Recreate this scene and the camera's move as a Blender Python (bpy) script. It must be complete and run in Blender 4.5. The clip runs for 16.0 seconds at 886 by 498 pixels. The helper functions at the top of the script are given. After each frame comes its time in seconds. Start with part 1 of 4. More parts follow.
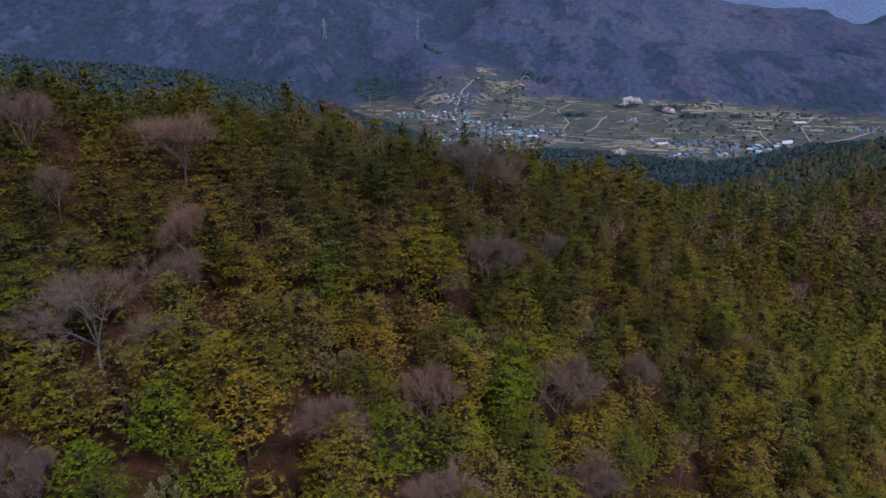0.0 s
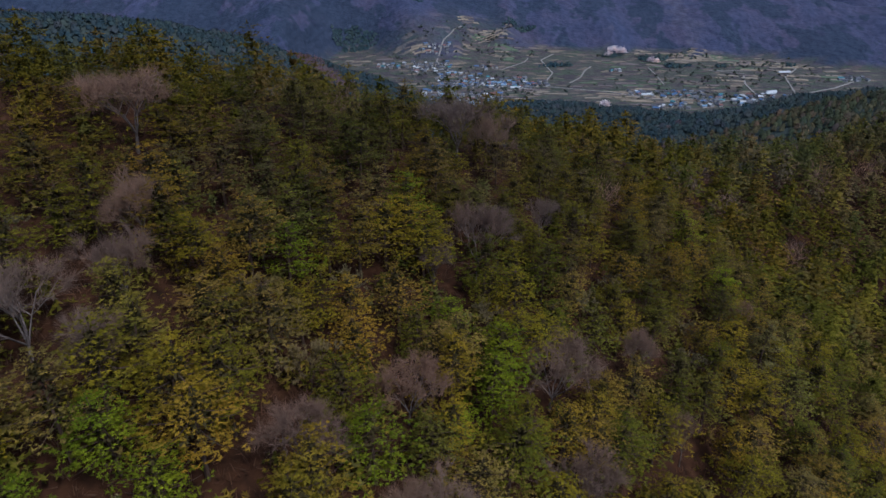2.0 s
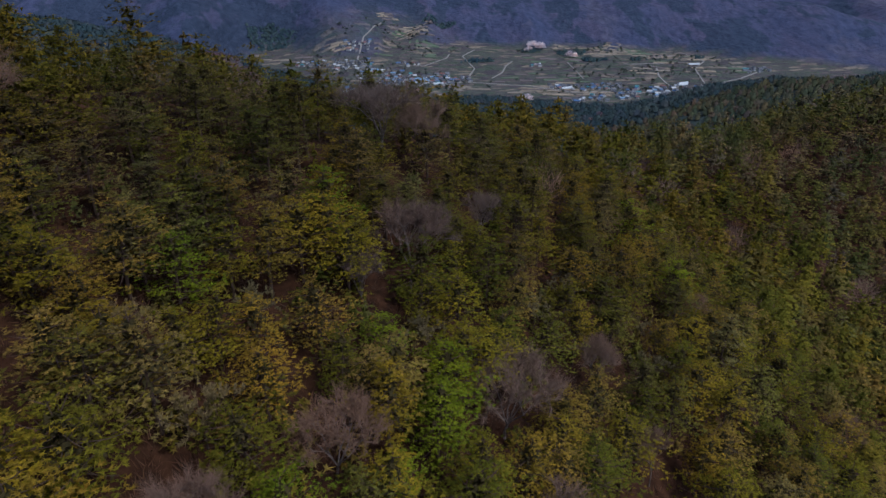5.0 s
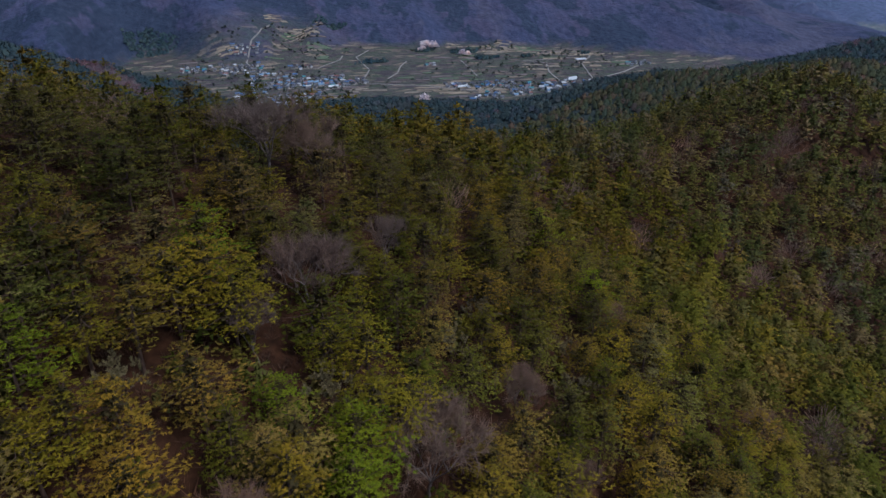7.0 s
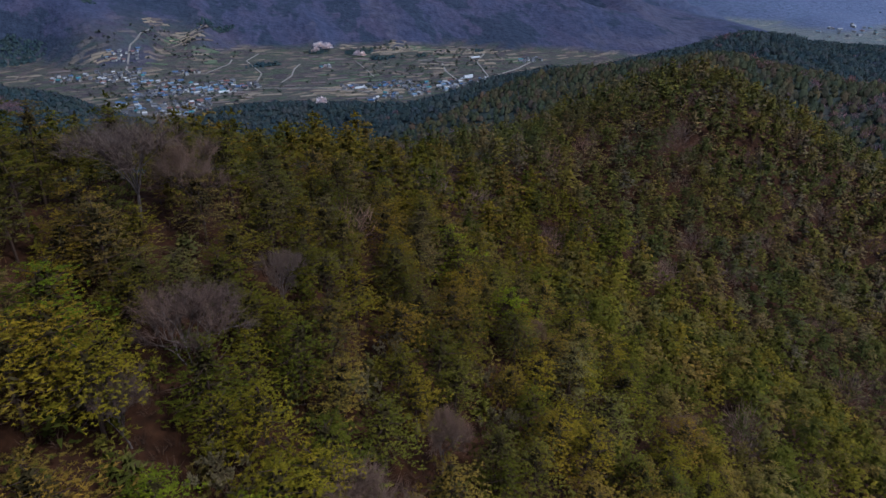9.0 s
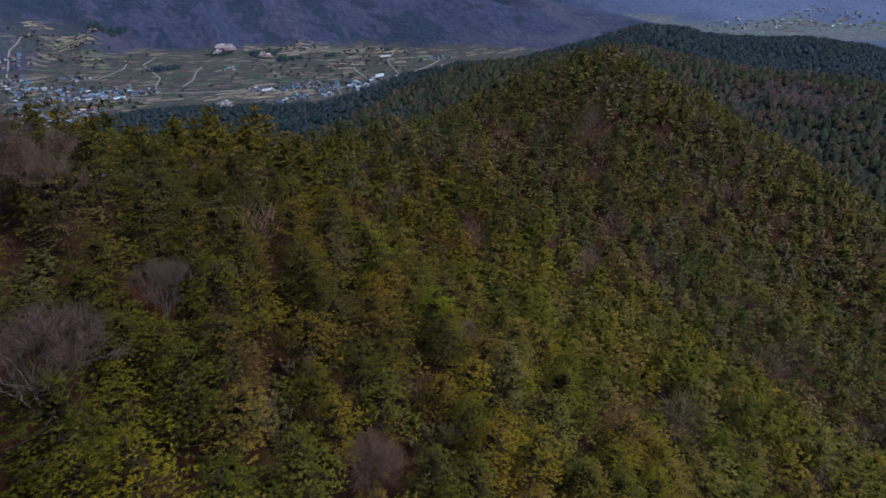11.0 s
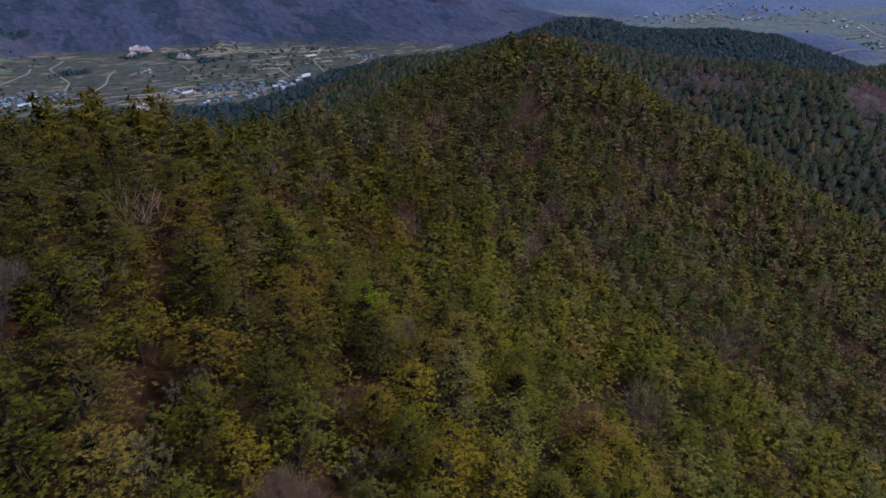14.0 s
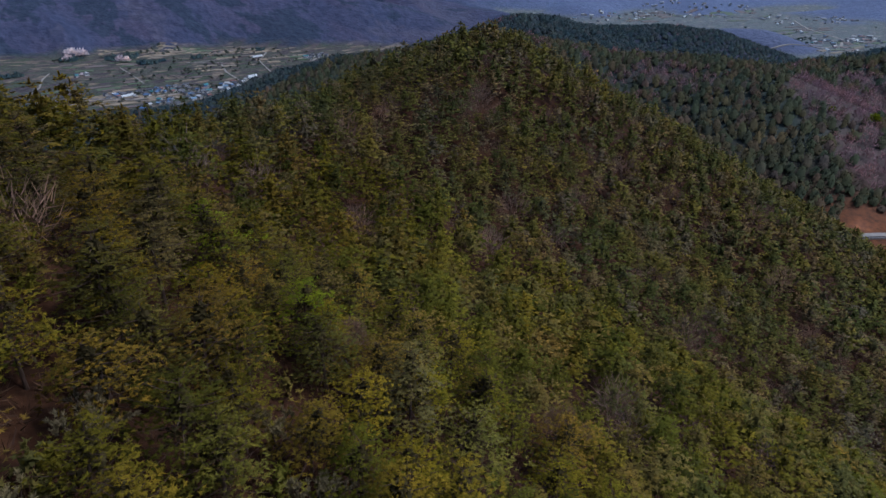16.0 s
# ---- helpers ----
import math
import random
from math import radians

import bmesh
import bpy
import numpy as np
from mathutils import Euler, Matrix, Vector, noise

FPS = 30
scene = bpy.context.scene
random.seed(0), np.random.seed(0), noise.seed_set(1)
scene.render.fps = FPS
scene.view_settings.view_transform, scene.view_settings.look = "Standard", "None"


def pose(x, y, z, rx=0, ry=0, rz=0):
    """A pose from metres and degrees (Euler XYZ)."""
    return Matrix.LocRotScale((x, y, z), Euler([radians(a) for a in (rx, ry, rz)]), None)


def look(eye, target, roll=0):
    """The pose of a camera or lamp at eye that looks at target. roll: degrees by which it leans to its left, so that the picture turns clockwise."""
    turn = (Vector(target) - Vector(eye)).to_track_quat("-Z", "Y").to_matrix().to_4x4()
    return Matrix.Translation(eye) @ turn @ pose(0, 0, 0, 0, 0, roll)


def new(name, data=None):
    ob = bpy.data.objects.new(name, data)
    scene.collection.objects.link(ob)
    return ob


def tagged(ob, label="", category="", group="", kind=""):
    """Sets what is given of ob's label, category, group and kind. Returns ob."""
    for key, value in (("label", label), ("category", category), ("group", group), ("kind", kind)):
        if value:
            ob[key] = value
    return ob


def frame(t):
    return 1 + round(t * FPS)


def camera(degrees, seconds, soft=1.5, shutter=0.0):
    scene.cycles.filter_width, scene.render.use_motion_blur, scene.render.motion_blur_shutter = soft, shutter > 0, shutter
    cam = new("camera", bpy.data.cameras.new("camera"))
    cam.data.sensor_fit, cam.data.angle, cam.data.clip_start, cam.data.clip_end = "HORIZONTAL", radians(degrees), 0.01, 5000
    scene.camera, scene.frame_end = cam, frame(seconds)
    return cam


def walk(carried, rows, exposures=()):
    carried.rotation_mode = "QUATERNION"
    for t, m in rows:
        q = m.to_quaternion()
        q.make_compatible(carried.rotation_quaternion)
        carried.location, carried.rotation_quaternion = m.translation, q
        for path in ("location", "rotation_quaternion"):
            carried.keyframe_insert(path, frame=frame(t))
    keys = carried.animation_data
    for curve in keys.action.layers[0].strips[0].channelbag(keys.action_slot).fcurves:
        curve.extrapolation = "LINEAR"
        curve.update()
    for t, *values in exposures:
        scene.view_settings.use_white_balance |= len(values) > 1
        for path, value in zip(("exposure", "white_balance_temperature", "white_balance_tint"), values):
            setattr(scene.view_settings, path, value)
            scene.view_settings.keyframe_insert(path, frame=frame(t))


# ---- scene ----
SKY_STRENGTH, SUN_STRENGTH, EXPOSURE, KELVIN = 0.090, 1.8, 0.72, 5150
cam = camera(70.4, 16.0, soft=1.5)
PATH = [
    (0, (1.347, -0.729, 299.496), (1.294, 1.135, 298.774), -0.2),
    (0.5, (1.27, 1.177, 299.598), (1.233, 3.026, 298.836), -0.2),
    (1, (1.2, 3.037, 299.683), (1.177, 4.87, 298.884), -0.2),
    (1.5, (1.182, 4.861, 299.588), (1.172, 6.678, 298.751), -0.3),
    (2, (1.137, 6.669, 298.715), (1.138, 8.475, 297.857), -0.2),
    (2.5, (1.106, 8.526, 297.157), (1.113, 10.333, 296.299), -0.3),
    (3, (1.086, 10.179, 295.632), (1.101, 11.986, 294.774), -0.2),
    (5.5, (1.728, 18.537, 294.57), (2.02, 20.318, 293.706), 0.0),
    (6, (2.131, 20.316, 294.577), (2.492, 22.084, 293.715), -0.1),
    (6.5, (2.602, 22.194, 294.611), (3.035, 23.945, 293.748), -0.0),
    (7, (3.095, 24.055, 294.583), (3.602, 25.786, 293.719), 0.0),
    (7.5, (3.669, 25.806, 294.635), (4.248, 27.514, 293.77), 0.1),
    (8, (4.196, 27.52, 294.686), (4.847, 29.201, 293.821), 0.1),
    (8.5, (4.891, 29.264, 294.704), (5.606, 30.919, 293.839), 0.1),
    (9, (5.704, 31.028, 294.548), (6.482, 32.656, 293.683), 0.1),
    (9.5, (6.564, 32.703, 293.941), (7.404, 34.299, 293.076), 0.1),
    (10, (7.479, 34.247, 292.949), (8.379, 35.81, 292.084), 0.1),
    (12.5, (11.981, 40.608, 287.696), (13.066, 42.049, 286.832), 0.1),
    (13, (12.975, 41.874, 286.681), (14.082, 43.298, 285.817), 0.1),
    (13.5, (14.031, 43.04, 285.685), (15.162, 44.445, 284.821), 0.0),
    (14, (15.082, 44.173, 284.665), (16.236, 45.56, 283.801), 0.0),
    (14.5, (16.071, 45.165, 283.588), (17.247, 46.533, 282.725), 0.0),
    (15, (17.093, 46.215, 282.496), (18.291, 47.564, 281.633), -0.0),
    (15.5, (18.182, 47.358, 281.558), (19.409, 48.68, 280.694), 0.0),
    (16, (19.263, 48.536, 280.805), (20.52, 49.83, 279.942), 0.0),
]
walk(cam, [(t, look(eye, target, roll)) for t, eye, target, roll in PATH], [(0, EXPOSURE + 0.25, KELVIN, 10), (3, EXPOSURE, KELVIN, 10), (16, EXPOSURE, KELVIN, 10)])

# ---- daylight under a thin overcast ----
world = bpy.data.worlds.new("sky")
scene.world = world
world.use_nodes = True
sky = world.node_tree.nodes.new("ShaderNodeTexSky")
sky.sky_type = "NISHITA"
sky.sun_disc = False
sky.sun_elevation, sky.sun_rotation = radians(58), radians(138)
sky.air_density, sky.dust_density, sky.ozone_density = 1.0, 3.0, 1.0
veil = world.node_tree.nodes.new("ShaderNodeHueSaturation")
veil.inputs["Saturation"].default_value = 0.85
world.node_tree.links.new(sky.outputs[0], veil.inputs["Color"])
world.node_tree.links.new(veil.outputs[0], world.node_tree.nodes["Background"].inputs[0])
world.node_tree.nodes["Background"].inputs[1].default_value = SKY_STRENGTH
sun = new("sun", bpy.data.lights.new("sun", "SUN"))
sun.data.energy, sun.data.angle, sun.data.color = SUN_STRENGTH, radians(12), (1.0, 0.94, 0.84)
sun.matrix_world = look((0, 0, 900), (-0.355 * 600, 0.394 * 600, 900 - 0.848 * 600))

# ---- materials ----
class Nodes:
    """A short way to write node materials."""

    def __init__(self, name, roughness=0.8, specular=0.3):
        self.mat = bpy.data.materials.new(name)
        self.mat.use_nodes = True
        self.tree = self.mat.node_tree
        self.bsdf = self.tree.nodes["Principled BSDF"]
        self.bsdf.inputs["Roughness"].default_value = roughness
        self.bsdf.inputs["Specular IOR Level"].default_value = specular

    def node(self, kind, **values):
        n = self.tree.nodes.new("ShaderNode" + kind)
        for key, value in values.items():
            if key in ("operation", "data_type", "blend_type", "attribute_name", "feature", "wave_type", "bands_direction"):
                setattr(n, key, value)
            else:
                n.inputs[key].default_value = value
        return n

    def link(self, a, b):
        self.tree.links.new(a, b)

    def place(self, scale=(1, 1, 1), turn=0.0):
        geo = self.node("NewGeometry")
        m = self.node("Mapping", Scale=scale, Rotation=(0, 0, radians(turn)))
        self.link(geo.outputs["Position"], m.inputs["Vector"])
        return m.outputs[0]

    def noise(self, scale, detail=4.0, vector=None, rough=0.55):
        n = self.node("TexNoise", Scale=scale, Detail=detail, Roughness=rough)
        self.link(vector or self.place(), n.inputs["Vector"])
        return n.outputs["Fac"]

    def ramp(self, fac, stops, step=False):
        r = self.tree.nodes.new("ShaderNodeValToRGB")
        r.color_ramp.interpolation = "CONSTANT" if step else "LINEAR"
        while len(r.color_ramp.elements) < len(stops):
            r.color_ramp.elements.new(0.5)
        for e, (at, colour) in zip(r.color_ramp.elements, stops):
            e.position, e.color = at, (*colour, 1)
        self.link(fac, r.inputs[0])
        return r.outputs[0]

    def maths(self, operation, a, b):
        n = self.node("Math", operation=operation)
        for k, v in enumerate((a, b)):
            if isinstance(v, (int, float)):
                n.inputs[k].default_value = v
            else:
                self.link(v, n.inputs[k])
        return n.outputs[0]

    def mix(self, fac, a, b, blend="MIX"):
        n = self.node("Mix", data_type="RGBA", blend_type=blend)
        for k, v in ((0, fac), (6, a), (7, b)):
            if isinstance(v, (int, float)):
                n.inputs[k].default_value = v
            elif isinstance(v, tuple):
                n.inputs[k].default_value = (*v, 1)
            else:
                self.link(v, n.inputs[k])
        return n.outputs[2]

    def attribute(self, name):
        return self.node("Attribute", attribute_name=name).outputs["Fac"]

    def bump(self, height, strength, distance):
        b = self.node("Bump", Strength=strength, Distance=distance)
        self.link(height, b.inputs["Height"])
        self.link(b.outputs[0], self.bsdf.inputs["Normal"])

    def done(self, colour):
        if isinstance(colour, tuple):
            self.bsdf.inputs["Base Color"].default_value = (*colour, 1)
        else:
            self.link(colour, self.bsdf.inputs["Base Color"])
        return self.mat


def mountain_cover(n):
    """Leafless mauve woods, with pinker and bluer stands and dark pine patches, at the size of whole slopes; distance
    haze is painted in as extra blue.
    """
    # blue of distance haze is painted into the mountain's tones
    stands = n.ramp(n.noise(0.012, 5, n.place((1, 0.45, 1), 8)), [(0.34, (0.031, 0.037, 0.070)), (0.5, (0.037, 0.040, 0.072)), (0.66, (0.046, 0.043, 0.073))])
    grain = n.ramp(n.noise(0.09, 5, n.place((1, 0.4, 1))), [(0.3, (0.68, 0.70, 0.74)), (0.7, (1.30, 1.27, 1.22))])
    # spur backs paler, hollows darker: relief put into the colour
    backs = n.ramp(n.maths("ADD", n.attribute("gully_haze"), n.maths("MULTIPLY", n.noise(0.03, 4), 0.5)), [(0.27, (1, 1, 1)), (0.36, (0, 0, 0))])
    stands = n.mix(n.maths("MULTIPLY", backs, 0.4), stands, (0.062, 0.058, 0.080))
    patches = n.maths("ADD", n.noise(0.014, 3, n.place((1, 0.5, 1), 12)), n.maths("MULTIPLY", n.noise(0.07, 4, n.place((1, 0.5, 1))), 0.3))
    share = n.maths("ADD", patches, n.maths("MULTIPLY", n.attribute("gully_haze"), 0.30))
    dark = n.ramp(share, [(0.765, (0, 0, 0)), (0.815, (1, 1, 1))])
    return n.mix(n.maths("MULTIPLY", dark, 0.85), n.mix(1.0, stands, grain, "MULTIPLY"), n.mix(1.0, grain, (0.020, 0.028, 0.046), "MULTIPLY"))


def mountain_material():
    n = Nodes("leafless mountain woodland, hazed blue", 0.95, 0.02)
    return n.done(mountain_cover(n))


def foliage(name, tones, spread=0.35):
    """Needles or leaves: a tone for each tree, and from tuft to tuft a little off it; inside a pine's crown, dead twigs
    painted dark for shade.
    """
    n = Nodes(name, 0.85, 0.05)
    tree_tone = n.maths("FRACT", n.maths("ADD", n.node("ObjectInfo").outputs["Random"], n.attribute("tint")), 0)
    base = n.ramp(tree_tone, tones)
    tuft = n.node("NewGeometry").outputs["Random Per Island"]
    light = n.ramp(tuft, [(0, (1 - spread,) * 3), (0.6, (1, 1, 1)), (1, (1 + spread, 1 + spread * 0.9, 1 + spread * 0.4))])
    patch = n.ramp(n.maths("ADD", n.maths("MULTIPLY", n.attribute("pad"), 0.5), 0.5), [(0, (0.78, 0.83, 0.88)), (0.5, (1, 1, 1)), (1, (1.22, 1.16, 0.97))])
    stand = n.ramp(n.noise(0.045, 2), [(0.35, (0.88, 0.97, 1.05)), (0.65, (1.12, 1.03, 0.95))])
    own = n.ramp(n.maths("FRACT", n.maths("MULTIPLY", tree_tone, 7.3), 0), [(0, (0.82, 0.85, 0.9)), (0.5, (0.99, 1, 1)), (1, (1.19, 1.15, 1.06))])
    colour = n.mix(1.0, n.mix(1.0, n.mix(1.0, n.mix(1.0, base, light, "MULTIPLY"), patch, "MULTIPLY"), stand, "MULTIPLY"), own, "MULTIPLY")
    # crown core: twig brown kept dark to stand in for inner shade
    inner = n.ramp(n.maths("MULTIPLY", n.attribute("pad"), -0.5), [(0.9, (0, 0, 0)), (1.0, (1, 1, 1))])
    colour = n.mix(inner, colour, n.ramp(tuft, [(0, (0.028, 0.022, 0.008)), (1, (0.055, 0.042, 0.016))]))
    through_leaf = n.node("BsdfTranslucent")
    both = n.node("MixShader", Fac=0.24)
    n.link(colour, through_leaf.inputs["Color"])
    n.link(n.bsdf.outputs[0], both.inputs[1])
    n.link(through_leaf.outputs[0], both.inputs[2])
    n.link(both.outputs[0], n.tree.nodes["Material Output"].inputs["Surface"])
    return n.done(colour)


PINE_TONES = [(0.0, (0.078, 0.074, 0.007)), (0.18, (0.117, 0.096, 0.007)), (0.36, (0.150, 0.111, 0.007)), (0.50, (0.151, 0.105, 0.010)),
              (0.60, (0.158, 0.099, 0.015)), (0.72, (0.141, 0.107, 0.033)), (0.80, (0.122, 0.101, 0.015)), (0.90, (0.095, 0.085, 0.014)), (1.0, (0.078, 0.074, 0.007))]
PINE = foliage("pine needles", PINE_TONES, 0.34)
# pine tones multiplied down: a shaded copy, its darkness put into the colour
SHADED_PINE = foliage("shaded copy of pine needles", [(at, tuple(c * k for c, k in zip(tone, (0.72, 0.72, 0.9)))) for at, tone in PINE_TONES], 0.34)
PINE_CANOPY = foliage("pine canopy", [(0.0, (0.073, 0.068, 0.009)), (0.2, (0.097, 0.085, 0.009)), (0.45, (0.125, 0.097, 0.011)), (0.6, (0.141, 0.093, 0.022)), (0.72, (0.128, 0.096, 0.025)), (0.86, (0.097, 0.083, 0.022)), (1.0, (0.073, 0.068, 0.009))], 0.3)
# pine canopy copied dimmer and bluer: distance put into the needle colour
DIM_CANOPY = foliage("pine canopy, dimmed and blued far off", [(0.0, (0.066, 0.067, 0.017)), (0.2, (0.091, 0.081, 0.017)), (0.45, (0.114, 0.094, 0.019)), (0.6, (0.131, 0.090, 0.031)), (0.72, (0.126, 0.094, 0.056)), (0.86, (0.091, 0.079, 0.031)), (1.0, (0.066, 0.067, 0.017))], 0.3)
FRESH = foliage("fresh pine needles", [(0.0, (0.125, 0.135, 0.005)), (1.0, (0.102, 0.126, 0.006))])
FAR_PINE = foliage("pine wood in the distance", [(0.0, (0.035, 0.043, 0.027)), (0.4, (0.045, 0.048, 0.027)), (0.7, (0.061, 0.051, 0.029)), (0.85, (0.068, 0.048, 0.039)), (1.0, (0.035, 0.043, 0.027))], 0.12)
# pines on far hills: haze blue painted into the needles
HAZE_PINE = foliage("pine wood on far hills, haze-blued", [(0.0, (0.028, 0.042, 0.048)), (0.6, (0.035, 0.048, 0.048)), (0.85, (0.043, 0.048, 0.056)), (1.0, (0.028, 0.042, 0.048))], 0.08)
# groves and far-valley trees: blued in colour for haze as well
HAZE_GROVE = foliage("dark haze-blued groves at the mountain's foot", [(0.0, (0.035, 0.054, 0.062)), (1.0, (0.043, 0.064, 0.067))], 0.06)
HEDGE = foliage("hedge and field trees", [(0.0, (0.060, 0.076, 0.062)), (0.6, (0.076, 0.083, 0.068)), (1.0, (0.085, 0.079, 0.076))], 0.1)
SCRUB = foliage("dry undergrowth", [(0.0, (0.060, 0.030, 0.018)), (0.5, (0.085, 0.048, 0.030)), (1.0, (0.050, 0.026, 0.017))], 0.3)
TWIGS = foliage("bare twigs", [(0.0, (0.141, 0.089, 0.066)), (0.5, (0.176, 0.111, 0.081)), (1.0, (0.127, 0.082, 0.064))], 0.25)
BARE_WOOD = foliage("leafless woodland", [(0.0, (0.145, 0.084, 0.098)), (0.5, (0.176, 0.101, 0.109)), (1.0, (0.132, 0.079, 0.098))], 0.12)
MOUNTAIN_WOOD = mountain_material()
BLOSSOM = foliage("cherry blossom", [(0.0, (0.62, 0.50, 0.50)), (1.0, (0.70, 0.58, 0.57))], 0.1)
DRY = foliage("dry pale leaves", [(0.0, (0.135, 0.105, 0.05)), (1.0, (0.17, 0.13, 0.07))], 0.3)


def bark_material(name, dark, pale):
    n = Nodes(name, 0.9, 0.2)
    grain = n.noise(6.0, 5, n.place((1, 1, 0.25)))
    n.bump(grain, 0.6, 0.05)
    return n.done(n.ramp(grain, [(0.3, dark), (0.7, pale)]))


PINE_BARK = bark_material("pine bark", (0.03, 0.018, 0.012), (0.085, 0.05, 0.034))
GREY_BARK = bark_material("grey oak bark", (0.062, 0.045, 0.038), (0.16, 0.125, 0.108))


def ground_material():
    n = Nodes("ground", 0.95, 0.1)
    litter = n.ramp(n.noise(0.7, 6), [(0.3, (0.013, 0.006, 0.003)), (0.5, (0.027, 0.011, 0.005)), (0.72, (0.046, 0.020, 0.009))])
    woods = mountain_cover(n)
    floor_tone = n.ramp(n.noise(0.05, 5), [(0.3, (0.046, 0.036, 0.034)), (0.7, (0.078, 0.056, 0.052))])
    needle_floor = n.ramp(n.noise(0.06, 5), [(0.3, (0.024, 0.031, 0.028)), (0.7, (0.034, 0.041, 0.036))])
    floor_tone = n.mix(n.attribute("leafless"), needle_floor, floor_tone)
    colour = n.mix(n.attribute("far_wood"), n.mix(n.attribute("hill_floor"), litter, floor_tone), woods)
    # fields: long plots of tilled, fallow and green ground, laid along the valley
    cell = n.node("TexVoronoi", Scale=1.0)
    warp = n.node("VectorMath", operation="ADD")
    n.link(n.place((0.046, 0.098, 0.0), 14), warp.inputs[0])
    noise_node = n.node("TexNoise", Scale=0.012, Detail=3.0)
    n.link(n.place(), noise_node.inputs["Vector"])
    n.link(noise_node.outputs["Color"], warp.inputs[1])
    n.link(warp.outputs[0], cell.inputs["Vector"])
    tone = n.node("SeparateColor")
    n.link(cell.outputs["Color"], tone.inputs[0])
    plots = n.ramp(tone.outputs[0], [(0.0, (0.044, 0.037, 0.042)), (0.18, (0.050, 0.048, 0.044)), (0.40, (0.068, 0.054, 0.053)), (0.55, (0.048, 0.050, 0.043)),
                                     (0.74, (0.095, 0.077, 0.065)), (0.82, (0.040, 0.050, 0.035)), (0.93, (0.135, 0.109, 0.083))], True)
    rows = n.ramp(n.noise(0.10, 5), [(0.3, (0.72, 0.72, 0.72)), (0.7, (1.25, 1.22, 1.2))])
    plots = n.mix(1.0, plots, rows, "MULTIPLY")
    edge = n.node("TexVoronoi", Scale=1.0, feature="DISTANCE_TO_EDGE")
    n.link(warp.outputs[0], edge.inputs["Vector"])
    bank = n.ramp(edge.outputs["Distance"], [(0.03, (1, 1, 1)), (0.06, (0, 0, 0))])
    plots = n.mix(n.maths("MULTIPLY", bank, 0.7), plots, (0.055, 0.058, 0.040))
    # far ground: the blue of haze mixed into the base colour
    colour = n.mix(n.attribute("far_haze"), colour, n.mix(1.0, rows, (0.088, 0.112, 0.185), "MULTIPLY"))
    # eastern plots paled and blued: distance haze put into the field colour
    plots = n.mix(n.maths("MULTIPLY", n.attribute("field_haze"), 0.45), plots, n.mix(1.0, rows, (0.125, 0.150, 0.165), "MULTIPLY"))
    colour = n.mix(n.attribute("farmed"), colour, plots)
    soil = n.ramp(n.noise(0.4, 5), [(0.3, (0.11, 0.050, 0.032)), (0.7, (0.26, 0.098, 0.042))])
    colour = n.mix(n.attribute("red_soil"), colour, soil)
    woody = n.maths("MULTIPLY", n.noise(0.09, 5), n.attribute("far_wood"))
    n.bump(n.maths("ADD", n.maths("MULTIPLY", n.noise(1.4, 6), 0.02), woody), 0.7, 9.0)
    return n.done(colour)


GROUND = ground_material()


def plain(name, colour, rough=0.7, scale=1.5, vary=0.25):
    n = Nodes(name, rough, 0.3)
    worn = n.ramp(n.noise(scale, 5), [(0.3, tuple(c * (1 - vary) for c in colour)), (0.7, tuple(min(1, c * (1 + vary)) for c in colour))])
    return n.done(worn)


CONCRETE = plain("pale concrete road", (0.165, 0.148, 0.132), 0.85, 0.3)
WALLS = [plain("white rendered wall", (0.36, 0.35, 0.34)), plain("cream wall", (0.225, 0.203, 0.179)), plain("grey block wall", (0.225, 0.217, 0.218))]
ROOFS = [plain("blue metal roof", (0.051, 0.087, 0.159), 0.5), plain("grey slate roof", (0.085, 0.085, 0.095), 0.7), plain("dark tile roof", (0.051, 0.051, 0.061), 0.7), plain("teal metal roof", (0.037, 0.123, 0.138), 0.5),
         plain("red brown roof", (0.120, 0.055, 0.045), 0.6), plain("white sheet roof", (0.29, 0.29, 0.29), 0.5), plain("pale blue sheet roof", (0.110, 0.165, 0.230), 0.5)]
STEEL = plain("galvanised steel", (0.22, 0.20, 0.20), 0.5)
FILM = plain("pale greenhouse film", (0.33, 0.34, 0.35), 0.5)
FIELD_TONES = [plain("dry stubble field", (0.140, 0.114, 0.086), 0.95, 0.06), plain("tilled brown field", (0.085, 0.067, 0.062), 0.95, 0.06), plain("young green field", (0.060, 0.078, 0.045), 0.95, 0.06), plain("fallow sand field", (0.180, 0.140, 0.098), 0.95, 0.06)]


# ---- mesh helpers ----
def tri_mesh(name, verts, tris, material, tints=None, normals=None, pads=None):
    me = bpy.data.meshes.new(name)
    me.vertices.add(len(verts)), me.loops.add(3 * len(tris)), me.polygons.add(len(tris))
    me.vertices.foreach_set("co", np.asarray(verts, np.float32).ravel())
    me.loops.foreach_set("vertex_index", np.asarray(tris, np.int32).ravel())
    me.polygons.foreach_set("loop_start", np.arange(0, 3 * len(tris), 3, dtype=np.int32))
    me.update(calc_edges=True)
    me.materials.append(material)
    if tints is not None:
        me.attributes.new("tint", "FLOAT", "POINT").data.foreach_set("value", np.asarray(tints, np.float32))
    if pads is not None:
        me.attributes.new("pad", "FLOAT", "POINT").data.foreach_set("value", np.asarray(pads, np.float32))
    if normals is not None:
        me.polygons.foreach_set("use_smooth", np.ones(len(tris), bool))
        me.normals_split_custom_set_from_vertices(np.asarray(normals, np.float32))
    return me


